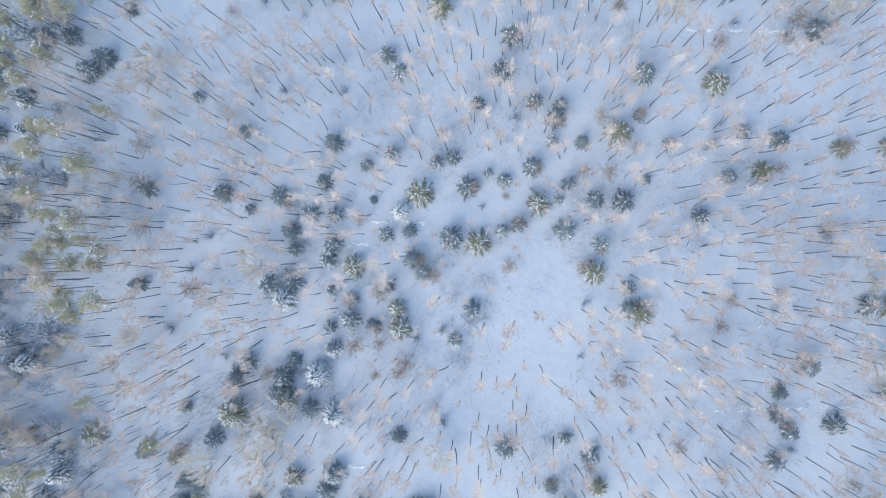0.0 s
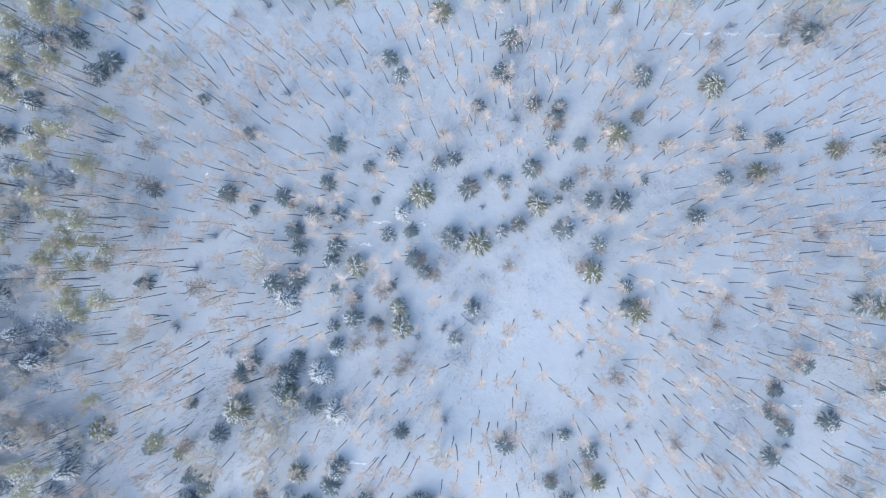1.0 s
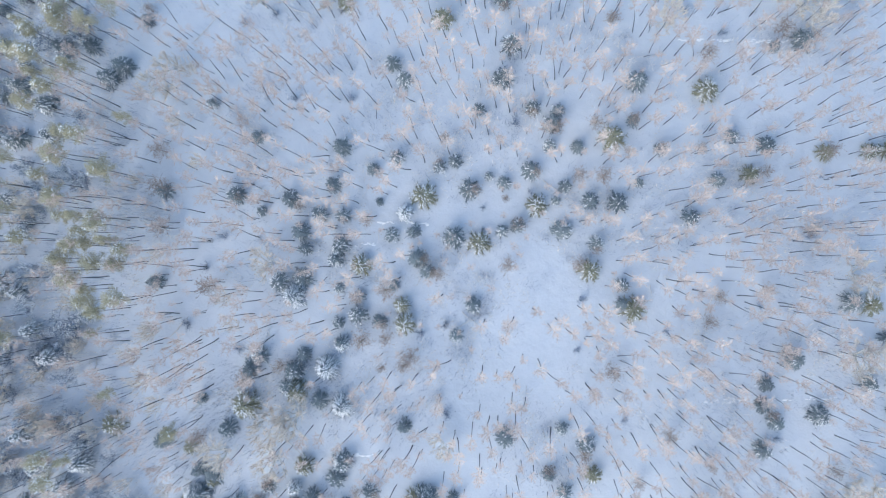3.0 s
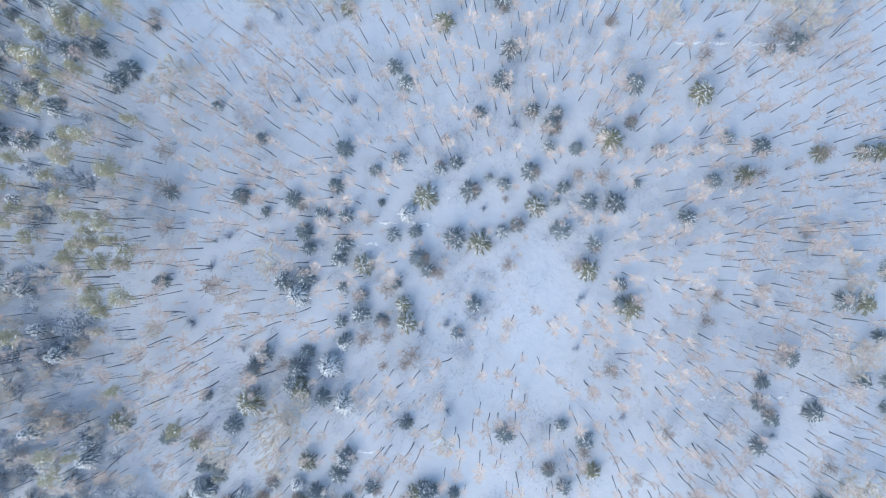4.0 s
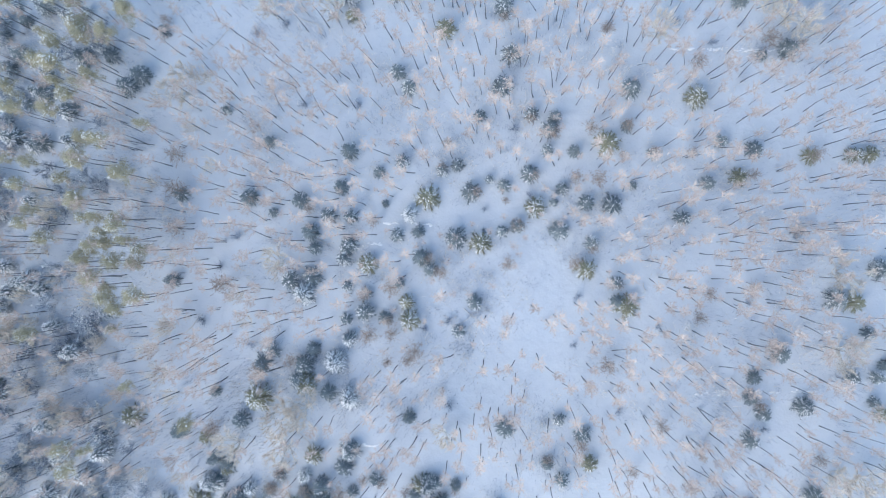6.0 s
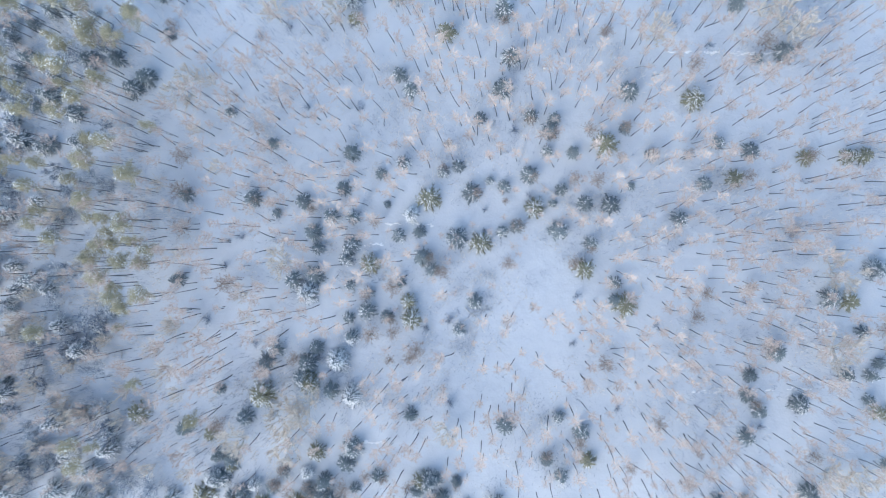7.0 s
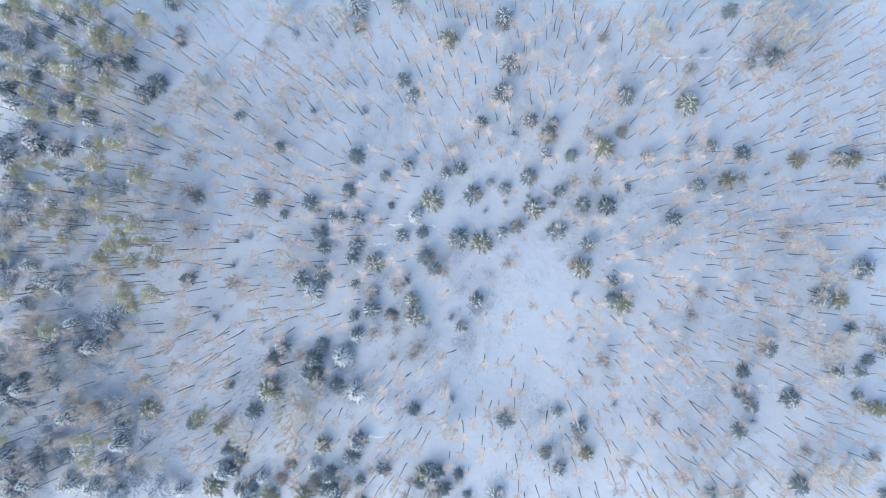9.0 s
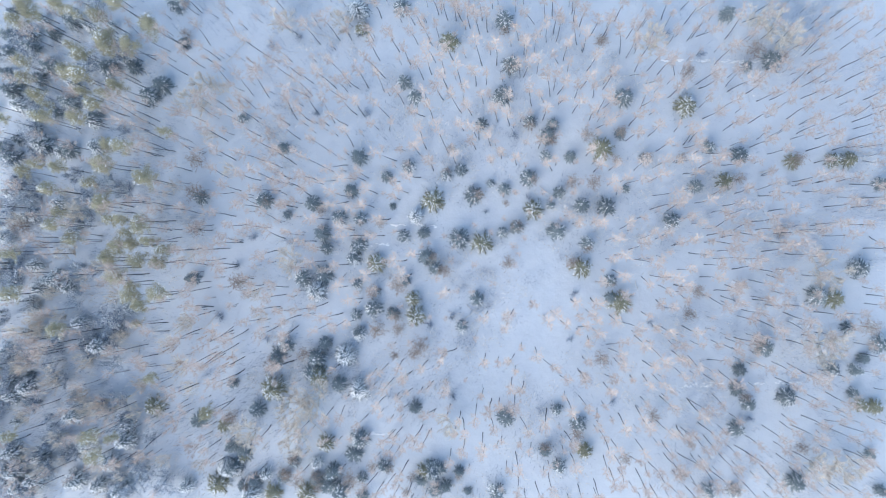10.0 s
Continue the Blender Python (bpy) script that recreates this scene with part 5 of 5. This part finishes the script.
plant_rest([  # north east
    (74.8, 43.8, -0.4, 0.5, 7.9), (67.9, 37.5, 0.2, -0.5, 15.4), (73.8, 37.6, 0.2, -0.3, 7.5), (68.9, 35.0, 0.2, -0.1, 14.2), (75.7, 39.4, -0.7, -0.5, 7.5),
    (63.1, 39.0, 0.6, -1.1, 8.8), (61.6, 36.5, -0.2, 0.2, 12.5), (62.0, 34.8, -0.2, 0.2, 12.9), (58.6, 34.8, -0.5, 0.8, 12.9), (60.5, 34.0, 0.0, -0.2, 8.8),
    (46.0, 36.2, -0.2, 0.2, 8.8), (45.6, 34.3, -0.5, 0.7, 15.0), (46.0, 33.3, 0.8, -0.8, 17.0), (49.6, 32.9, -0.1, 0.2, 12.9), (53.4, 37.5, 0.5, -0.7, 11.2),
    (51.3, 35.0, -0.2, 0.1, 13.3), (51.7, 31.3, 0.3, -0.5, 13.3), (54.2, 31.5, 0.1, -0.3, 15.8), (60.3, 31.6, 0.2, -0.5, 12.5), (64.2, 31.3, 0.0, 0.1, 9.6),
])
plant_rest([  # north east
    (67.1, 31.6, -0.0, 0.0, 15.0), (72.4, 31.2, -0.0, 0.2, 10.8), (70.7, 28.1, -0.6, 1.1, 12.9), (70.2, 26.8, 0.0, -0.0, 14.6), (74.1, 29.4, 0.1, -0.6, 9.2),
    (65.9, 27.1, -0.1, 0.0, 13.3), (57.5, 27.6, -0.3, 0.7, 15.4), (60.0, 26.4, -0.1, 0.2, 11.7), (55.8, 29.8, -0.1, 0.1, 10.0), (50.0, 26.8, -0.1, 0.2, 17.0),
    (43.9, 29.3, 0.1, -0.2, 17.0), (46.3, 26.4, 0.2, -0.4, 12.1), (49.0, 47.3, 1.8, -2.3, 13.8), (45.1, 25.4, -0.1, 0.2, 12.5), (46.4, 22.3, 0.1, -0.2, 10.8),
    (50.3, 22.0, 0.2, -0.3, 15.0), (51.7, 23.6, -0.5, 0.8, 9.2), (53.7, 23.9, -0.1, 0.5, 14.6), (53.7, 20.6, 0.2, -0.5, 13.8), (58.3, 23.5, 0.2, -0.3, 11.7),
])
plant_rest([  # north east
    (59.5, 24.6, 0.1, 0.1, 15.4), (60.1, 26.5, 0.1, -0.3, 7.5), (63.0, 23.5, -0.0, -0.1, 12.5), (61.2, 21.1, 0.1, -0.1, 17.0), (66.3, 21.2, 0.1, -0.4, 12.5),
    (68.9, 21.7, 0.2, -1.1, 12.9), (70.5, 25.4, 0.0, -0.3, 13.8), (69.4, 23.1, 0.1, -0.3, 17.0), (71.8, 21.6, 0.2, -0.9, 14.2), (73.2, 19.9, 0.1, -0.2, 7.5),
    (72.1, 19.0, 0.2, -1.5, 9.2), (62.8, 18.7, 0.1, -0.2, 9.2), (48.2, 19.1, 0.2, -0.5, 10.0), (44.7, 18.5, 0.4, -1.2, 13.3),
])
plant_rest([  # north near east
    (7.2, 48.0, -2.6, -0.0, 10.4), (9.3, 48.9, -0.8, 0.2, 14.6), (11.0, 49.1, -0.8, 0.2, 17.0), (11.2, 45.9, -0.0, -0.0, 16.2), (11.7, 44.4, 0.2, 0.4, 17.0),
    (14.9, 49.9, -0.6, 0.3, 14.2), (15.3, 48.3, -0.6, 0.2, 14.2), (16.4, 47.2, 0.1, -0.0, 13.3), (15.9, 43.6, -1.8, 0.8, 15.0), (18.5, 45.2, 0.6, -0.2, 15.0),
    (21.0, 44.9, 0.2, -0.1, 17.0), (23.5, 48.2, 0.3, -0.1, 15.4), (25.9, 44.6, 0.3, -0.2, 12.5), (28.2, 46.1, 0.2, -0.0, 14.2), (29.2, 47.0, 0.2, -0.2, 9.6),
    (25.9, 40.7, -0.1, 0.1, 15.4), (27.7, 42.3, -1.0, 0.5, 8.8), (28.9, 40.9, 0.0, 0.0, 12.9), (30.1, 37.9, 0.2, -0.1, 17.0), (32.1, 37.1, 0.3, -0.2, 17.0),
])
plant_rest([  # north near east
    (35.5, 36.9, -1.9, 1.3, 7.5), (33.0, 48.3, -1.0, 0.5, 13.8), (33.7, 46.9, -0.2, 0.1, 10.4), (34.0, 43.0, -0.2, 0.2, 12.9), (24.6, 41.5, -2.2, 1.4, 17.0),
    (36.8, 50.1, 0.4, -0.4, 11.7), (37.6, 47.3, 0.0, -0.1, 16.7), (40.0, 49.8, 0.9, -0.8, 11.2), (38.8, 44.2, -0.3, 0.4, 17.0), (38.0, 43.8, -0.1, 0.1, 10.4),
    (39.9, 44.6, 1.7, -1.7, 12.5), (41.1, 27.9, 0.6, -0.7, 14.2), (40.4, 30.2, -0.2, 0.2, 10.8), (40.4, 34.1, 0.9, -0.9, 15.0), (39.8, 34.9, 0.6, -0.6, 17.0),
    (35.1, 33.0, -0.2, 0.2, 12.5), (41.9, 20.9, 0.6, -1.7, 13.3),
])
plant_rest([  # north near west
    (-63.4, 52.3, 0.3, 0.5, 10.8), (-64.0, 51.8, 0.0, -0.1, 10.0), (-56.6, 52.1, -0.0, -0.1, 7.5), (-55.8, 47.4, 1.4, 1.4, 11.2), (-48.8, 42.6, -1.8, 0.4, 17.0),
    (-61.5, 45.3, 1.4, 1.6, 13.3), (-59.3, 42.0, 0.1, 0.0, 15.8), (-66.4, 44.6, 0.1, 0.2, 16.7), (-69.0, 41.9, 0.2, 0.2, 7.5), (-63.6, 40.9, 0.4, 0.6, 13.3),
    (-66.4, 39.0, 0.2, 0.2, 15.8), (-61.1, 30.4, 0.5, 0.8, 11.7), (-61.4, 32.6, 0.2, 0.4, 10.8), (-56.6, 31.0, 0.3, 0.8, 17.0), (-54.0, 35.3, -0.1, -0.4, 10.0),
    (-52.1, 34.3, 1.0, 2.0, 15.4), (-48.6, 33.8, 1.5, 2.5, 17.0), (-51.5, 31.4, 0.5, 0.8, 15.0), (-50.7, 28.5, 0.2, 0.6, 16.7), (-54.3, 28.5, -0.0, -0.1, 17.0),
])
plant_rest([  # north near west
    (-44.2, 28.0, -1.1, 0.6, 17.0), (-43.7, 38.1, -0.3, -0.3, 15.4), (-43.6, 47.5, 0.1, -0.0, 10.8), (-46.4, 41.0, -0.2, -0.3, 9.2), (-43.7, 41.3, -0.0, 0.0, 13.8),
    (-47.2, 52.4, -0.5, -0.5, 8.3), (-45.5, 52.5, 0.2, 0.1, 10.0), (-43.6, 30.2, 1.8, 2.2, 12.1), (-62.6, 29.0, -0.0, -0.3, 12.9), (-57.2, 37.1, 0.9, 1.3, 11.7),
    (-37.6, 44.9, 0.0, 0.1, 17.0), (-42.4, 47.0, -0.6, -0.7, 10.8), (-38.1, 30.5, 0.9, 1.3, 15.4), (-39.3, 34.0, -0.2, 0.9, 17.0), (-40.0, 33.7, -1.0, -1.1, 17.0),
    (-38.8, 28.2, 0.1, 0.3, 17.0), (-42.6, 29.1, 1.3, 2.2, 14.6), (-44.2, 27.8, 0.3, 0.3, 10.0), (-39.1, 36.7, -0.1, -0.3, 12.5), (-41.9, 38.3, 0.1, 0.1, 14.6),
])
plant_rest([  # north near west
    (-66.5, 25.0, 0.1, -0.1, 8.3), (-65.9, 23.0, 0.6, 1.6, 12.1), (-69.2, 22.7, -0.4, -1.1, 17.0), (-65.5, 18.4, -0.1, -0.0, 14.2), (-55.9, 20.6, 0.3, 0.9, 17.0),
    (-57.7, 24.7, 0.3, 0.8, 16.7), (-56.2, 26.0, -0.0, -0.1, 8.3), (-50.4, 25.6, 0.0, 0.3, 17.0), (-46.6, 22.4, -0.8, 0.6, 17.0), (-43.6, 20.3, 0.1, 0.5, 16.2),
    (-49.7, 20.4, -0.2, -0.2, 17.0), (-45.8, 18.9, -0.0, 0.0, 15.0), (-41.9, 24.9, 0.3, 0.7, 17.0), (-35.8, 22.3, -0.4, 0.6, 17.0), (-35.7, 27.6, -0.1, -0.3, 7.9),
    (-42.7, 19.5, 0.4, 0.9, 17.0),
])
plant_rest([  # north west
    (-70.3, 44.1, -0.3, -0.3, 13.8), (-75.9, 50.9, -0.1, -0.1, 12.5), (-79.1, 47.9, 0.0, 0.3, 14.2), (-76.8, 47.5, 0.8, 1.1, 8.8), (-81.9, 48.2, 0.5, 0.8, 10.8),
    (-73.4, 43.2, -1.0, -2.2, 12.5), (-76.8, 37.5, 0.2, 0.4, 12.9), (-76.5, 29.6, 0.6, 1.7, 17.0), (-72.6, 29.1, 0.1, 0.4, 17.0), (-79.3, 30.3, -0.0, -0.2, 12.1),
    (-84.0, 36.7, -0.1, -0.3, 8.8), (-71.7, 25.3, 0.3, 0.7, 17.0), (-74.9, 27.1, -0.0, -0.1, 17.0), (-70.5, 22.8, 0.1, 0.6, 17.0), (-71.7, 21.6, -0.1, -0.4, 17.0),
    (-74.6, 19.4, 0.0, -0.2, 8.8), (-77.0, 19.2, -0.2, -0.8, 17.0),
])
plant_rest([  # south centre
    (-27.4, -32.8, -0.2, 0.1, 14.6), (-19.0, -42.3, -0.2, 0.1, 17.0), (-20.8, -39.2, -0.0, -0.0, 10.8), (-22.3, -39.2, -0.2, 0.2, 8.8), (-25.5, -45.0, -0.7, 0.4, 15.8),
    (-20.9, -47.4, -0.1, 0.1, 12.5), (-18.2, -46.7, 0.1, -0.1, 15.8), (-21.7, -45.1, -0.7, 0.3, 14.6), (-24.1, -46.8, -0.3, 0.2, 13.8), (-15.0, -48.1, 0.1, -0.0, 8.3),
    (-11.4, -48.0, -0.5, 0.2, 10.4), (-17.9, -49.1, 0.2, 0.0, 7.5), (-32.4, -31.1, 1.1, -1.0, 11.7), (-34.8, -31.4, 0.7, -0.7, 14.2), (3.8, -45.1, -0.4, -0.1, 14.2),
    (5.0, -47.6, 0.2, 0.0, 10.8),
])
plant_rest([  # south east
    (45.3, -16.3, -0.1, -0.0, 12.1), (47.0, -16.2, 0.3, 0.8, 17.0), (45.1, -17.8, -0.0, -0.1, 13.3), (42.5, -16.8, -0.2, -0.4, 8.8), (46.9, -20.1, 0.0, -0.0, 7.5),
    (54.4, -21.1, -0.2, -0.5, 15.0), (51.0, -21.2, 0.0, -0.0, 12.1), (57.4, -21.3, -0.2, -0.9, 17.0), (57.2, -16.7, 0.0, -0.1, 14.6), (61.0, -16.7, 0.0, -0.1, 14.6),
    (70.3, -17.2, 0.1, 0.3, 9.6), (71.3, -19.3, 0.1, 0.4, 13.3), (71.6, -22.6, 0.1, 0.5, 7.5), (44.0, -22.9, -0.3, -0.8, 15.8), (49.8, -25.3, -0.3, -0.4, 7.5),
    (42.7, -27.7, -0.6, -0.6, 12.1), (46.1, -31.6, -0.1, -0.1, 8.8), (56.2, -31.5, -0.2, -0.3, 7.5), (55.9, -33.0, -0.2, -0.1, 12.5), (52.4, -33.8, -0.1, -0.0, 17.0),
])
plant_rest([  # south east
    (60.0, -31.7, 0.3, 0.4, 14.2), (58.1, -33.7, 0.4, 0.5, 17.0), (49.2, -36.0, 0.1, 0.2, 11.2), (58.7, -27.8, -0.0, 0.1, 12.5), (61.2, -27.6, -0.0, -0.1, 9.6),
    (64.7, -27.0, -0.2, -0.4, 15.4), (55.0, -24.3, 0.1, 0.1, 15.4), (60.1, -23.0, -0.1, -0.4, 14.6), (66.8, -30.4, -0.0, -0.0, 7.5), (64.1, -30.5, 0.3, 0.7, 7.5),
    (64.4, -32.5, 0.5, 1.3, 9.6), (67.6, -33.5, 0.6, 1.1, 15.0), (65.2, -34.1, 0.3, 0.4, 14.2), (74.8, -32.3, -0.2, 0.4, 7.5), (74.0, -26.1, 0.3, 0.6, 7.5),
    (54.6, -37.1, 0.0, -0.0, 9.2), (60.3, -37.7, 0.3, 0.6, 7.5), (63.5, -37.6, 0.2, 0.5, 9.6), (68.1, -38.4, 0.4, 0.6, 13.3), (68.8, -39.5, -0.3, -0.4, 10.4),
])
plant_rest([  # south east
    (70.8, -38.7, -0.4, -0.5, 7.5), (55.1, -39.4, 0.1, 0.2, 12.9), (58.4, -39.0, 0.3, 0.5, 16.2), (57.6, -42.0, -0.2, -0.1, 14.2), (60.0, -42.5, -1.6, 0.1, 7.5),
    (52.1, -41.8, -0.4, -0.7, 16.2), (49.2, -39.1, 0.5, 0.4, 17.0), (47.0, -38.0, 0.4, 0.4, 14.2), (45.7, -38.1, -0.1, -0.1, 8.8), (44.0, -39.7, -0.1, -0.0, 15.0),
    (46.5, -41.1, 0.0, -0.0, 7.5), (43.7, -33.9, -0.1, -0.1, 7.5), (42.1, -42.9, 0.8, 0.6, 17.0), (48.6, -45.3, -0.3, -0.2, 15.4), (52.6, -47.1, -0.0, 0.0, 7.5),
    (55.1, -46.8, -0.2, -0.1, 7.5), (65.3, -45.1, -0.1, 0.0, 11.2), (68.4, -45.0, 0.2, 0.4, 10.8), (74.2, -45.2, -0.2, -0.1, 7.5), (74.5, -41.7, -0.4, -0.7, 7.5),
])
plant_rest([  # south east
    (70.7, -36.9, -0.1, -0.0, 8.3),
])
plant_rest([  # south near east
    (41.7, -20.8, 1.0, 1.6, 15.0), (7.2, -46.1, 1.0, -0.0, 14.6), (13.6, -48.3, 0.4, 0.1, 7.5), (15.8, -46.4, -0.1, 0.0, 13.3), (19.0, -45.2, -0.4, -0.2, 17.0),
    (19.0, -47.1, 0.2, 0.2, 10.0), (22.1, -43.0, -0.3, -0.2, 14.2), (24.7, -44.0, -0.8, -0.3, 9.2), (27.5, -43.1, -0.2, -0.2, 17.0), (28.8, -45.9, -0.3, -0.1, 10.4),
    (26.1, -45.6, 0.2, 0.1, 7.5), (28.0, -47.9, -0.5, -0.2, 7.5), (30.3, -46.2, -0.1, -0.0, 13.8), (30.0, -41.6, 0.7, 0.5, 12.5), (32.2, -43.9, -0.2, -0.1, 10.8),
    (33.1, -39.8, 0.5, 0.4, 17.0), (32.8, -37.7, 0.0, -0.1, 12.1), (26.1, -40.5, 1.3, 1.0, 9.6), (35.6, -34.1, -0.8, -0.7, 7.5), (29.4, -42.1, -0.8, -0.3, 7.9),
])
plant_rest([  # south near east
    (34.0, -46.2, 0.6, 0.5, 10.4), (41.0, -23.7, -0.0, -0.2, 14.6), (39.9, -33.4, 0.6, -0.1, 17.0), (35.6, -34.3, -0.4, -0.3, 12.9), (36.5, -34.5, 0.4, 0.5, 10.8),
    (39.2, -36.2, -0.4, -0.4, 13.3), (41.0, -36.1, -0.4, -0.2, 12.5), (35.9, -39.8, 1.8, 1.4, 17.0), (38.4, -39.8, -0.2, -0.1, 11.2), (40.9, -42.4, -0.5, -0.6, 14.6),
    (37.4, -46.4, 0.2, 0.3, 12.1), (38.4, -44.3, -0.5, -0.3, 10.0), (35.0, -41.7, -0.1, -0.1, 7.5),
])
plant_rest([  # south near west
    (-60.1, -20.1, 0.3, -1.1, 17.0), (-55.2, -18.2, 0.4, -1.3, 17.0), (-58.9, -20.0, 0.5, -2.1, 17.0), (-58.0, -20.3, 0.4, -1.3, 15.4), (-53.9, -21.1, 0.2, -0.7, 16.2),
    (-43.3, -21.9, -0.4, 0.7, 17.0), (-53.9, -23.7, 0.4, -0.8, 10.4), (-42.7, -21.6, -0.2, 0.3, 16.7), (-63.9, -26.8, 0.0, 0.0, 17.0), (-54.1, -23.9, -1.4, -0.7, 17.0),
    (-56.1, -29.9, 0.6, -0.9, 13.8), (-49.0, -43.5, 0.0, 0.0, 12.5), (-60.8, -36.9, -0.1, 0.2, 7.5), (-59.0, -38.6, 0.0, -0.2, 11.7), (-60.1, -41.6, 0.3, -0.3, 7.5),
    (-58.2, -42.5, -0.2, 0.4, 7.5), (-48.2, -35.4, 0.8, -0.9, 13.3), (-40.0, -43.6, -0.1, 0.2, 10.0), (-40.0, -34.4, 0.4, -0.5, 12.9),
])
plant_rest([  # south west
    (-80.4, -19.6, -0.1, 0.7, 7.5), (-72.9, -20.7, -0.0, 0.3, 11.7), (-72.0, -23.1, -0.3, 1.0, 11.2), (-79.2, -24.2, -0.1, 0.6, 10.8), (-70.1, -25.7, 0.2, -0.3, 9.2),
    (-77.0, -32.8, 0.2, -0.4, 15.4), (-80.8, -36.0, 0.1, -0.1, 12.1), (-72.0, -37.7, 0.9, -1.7, 15.0), (-80.0, -42.1, 0.1, -0.0, 7.5), (-79.1, -29.6, 0.1, -0.3, 7.5),
])
plant_rest([  # beyond, upright
    (-89.4, 13.5, 0, 0, 15), (-98.2, -15.6, 0, 0, 15), (-94.6, 36.0, 0, 0, 15), (-90.5, 46.5, 0, 0, 15), (-94.3, 46.3, 0, 0, 15), (-103.6, 31.5, 0, 0, 15), (-90.6, -17.6, 0, 0, 15), (-97.5, -45.7, 0, 0, 15),
])
fallen_trunk(8.2, 14.5, 11.4, 11.9)
fallen_trunk(-6.8, -9.9, -3.8, -12.5)
fallen_trunk(-7.0, -12.6, -4.0, -10.4)
fallen_trunk(27.6, -4.9, 27.9, -6.9)
fallen_trunk(-36.6, 4.2, -33.4, 2.5)
fallen_trunk(-77.4, -21.3, -76.7, -18.3)
fallen_trunk(-62.6, -15.0, -58.9, -11.1)
fallen_trunk(-40.8, -33.2, -36.6, -37.3)
fallen_trunk(-46.3, -29.7, -40.2, -28.5)
fallen_trunk(24.4, -11.9, 25.3, -14.4)
fallen_trunk(38.8, -6.9, 37.4, -10.4)
fallen_trunk(-10.5, -38.0, -9.5, -36.2)
fallen_trunk(-58.0, 41.6, -53.1, 46.3)
fallen_trunk(52.2, 16.9, 54.5, 17.5)
fallen_trunk(-39.6, 47.7, -34.8, 45.8)
fallen_trunk(72.8, -11.9, 75.5, -14.7)
snow_ridge(32.7, 40.0, 52.4, 39.2)
snow_ridge(34.9, -26.0, 60.3, -25.1)
snow_ridge(56.6, -13.9, 66.9, -14.2)
snow_ridge(-22.9, 6.7, -11.0, 6.5)
snow_ridge(-27.0, 2.7, -22.9, 2.6)
snow_ridge(-34.8, -36.7, -22.9, -36.9)


def undergrowth(count):
    """Thin stems and frosted twigs that stick out of the snow in loose patches."""
    dark, pale = Build(), Build()
    made = 0
    while made < count:
        x, y = random.uniform(-113, 82), random.uniform(-55, 60)
        dense = noise.noise((x * 0.06, y * 0.06, 2.0)) + (0.25 if x < -72 or (x < -45 and y < -22) else 0.0)
        if random.random() > 0.25 + 0.9 * dense:
            continue
        made += 1
        c = Vector((x, y, -0.05))
        white = random.random() < (0.55 if x < -72 else 0.4)
        for k in range(random.randint(4, 20)):
            a = c + Vector((random.gauss(0, 0.65), random.gauss(0, 0.65), 0))
            b = a + Vector((random.gauss(0, 0.45), random.gauss(0, 0.45), random.uniform(0.4, 1.6)))
            if k % 3 == 0 and not white:
                b = a + Vector((random.gauss(0, 0.35), random.gauss(0, 0.35), random.uniform(1.8, 4.5)))
            (pale if white else dark).sliver(a, b, random.uniform(0.014, 0.03) * (1.9 if white else 1.0))
    tagged(new("undergrowth", dark.mesh("undergrowth", TWIG_HAZED)), "thin grey stems of undergrowth sticking out of the snow", "undergrowth", "", "stuff")
    tagged(new("frosted_undergrowth", pale.mesh("frosted_undergrowth", TWIG_FROST)), "twigs of undergrowth white with frost", "undergrowth", "", "stuff")


random.seed(21)
undergrowth(7000)

# brushwood below the dense western stand
random.seed(33)
for i in range(90):
    x = random.uniform(-113, -76) if i % 3 else random.uniform(-115, -98)
    y = random.uniform(-54, 57) if i % 5 > 1 else random.uniform(-54, -15)
    plant_willow(random.randrange(6), x, y, random.uniform(0, 360), random.uniform(0.7, 1.15), random.uniform(0.6, 1.1))
for i in range(34):
    x, y = (random.uniform(-112, -78), random.uniform(-54, 57)) if i % 2 else (random.uniform(-115, -100), random.uniform(-45, 57))
    (plant_snowy if i % 4 else plant_spruce)(random.randrange(4), x, y, random.uniform(0, 360), random.uniform(0.6, 1.0), random.uniform(0.7, 1.1))
for i in range(10):
    x, y = random.uniform(-112, -80), random.uniform(-54, 5)
    plant_frosted(random.randrange(4), x, y, random.uniform(0, 360), random.uniform(0.5, 0.8), random.uniform(0.5, 0.8))

# unseen trees: the wood is taken to go on round the part that is overflown
random.seed(8)
AROUND = []
while len(AROUND) < 115:
    x, y = random.uniform(-150, 120), random.uniform(-90, 92)
    if x < -112 or x > 84 or y > 57 or y < -53:
        AROUND.append((x, y, 0, 0, random.uniform(11, 16)))
# more unseen trees added to the south, to dim the bright edge
for i in range(40):
    AROUND.append((random.uniform(-110, 85), random.uniform(-75, -54), 0, 0, random.uniform(11, 16)))
# slim trunks inside the dense western stand
STAND = [(random.uniform(-108, -74), random.uniform(-50, 54), 0, 0, random.uniform(11, 16)) for i in range(110)]
SAPLINGS = []
while len(SAPLINGS) < 560:
    x, y = random.uniform(-75, 78), random.uniform(-50, 54)
    if noise.noise((x * 0.05, y * 0.05, 4.0)) > -0.2:
        SAPLINGS.append((x, y, random.gauss(0, 0.4), random.gauss(0, 0.4), 14))
join_trees("sapling_growth", "small bare saplings with tan twigs between the taller trees", SAPLINGS, 0.42, 0.7, 2)
join_trees("bare_tree_wood", "wood of slender bare aspens with dark trunks and tan twigs", REST + STAND)
join_trees("outer_wood", "unseen bare aspens added round the overflown wood", AROUND, 1.0, 1.0, 7)
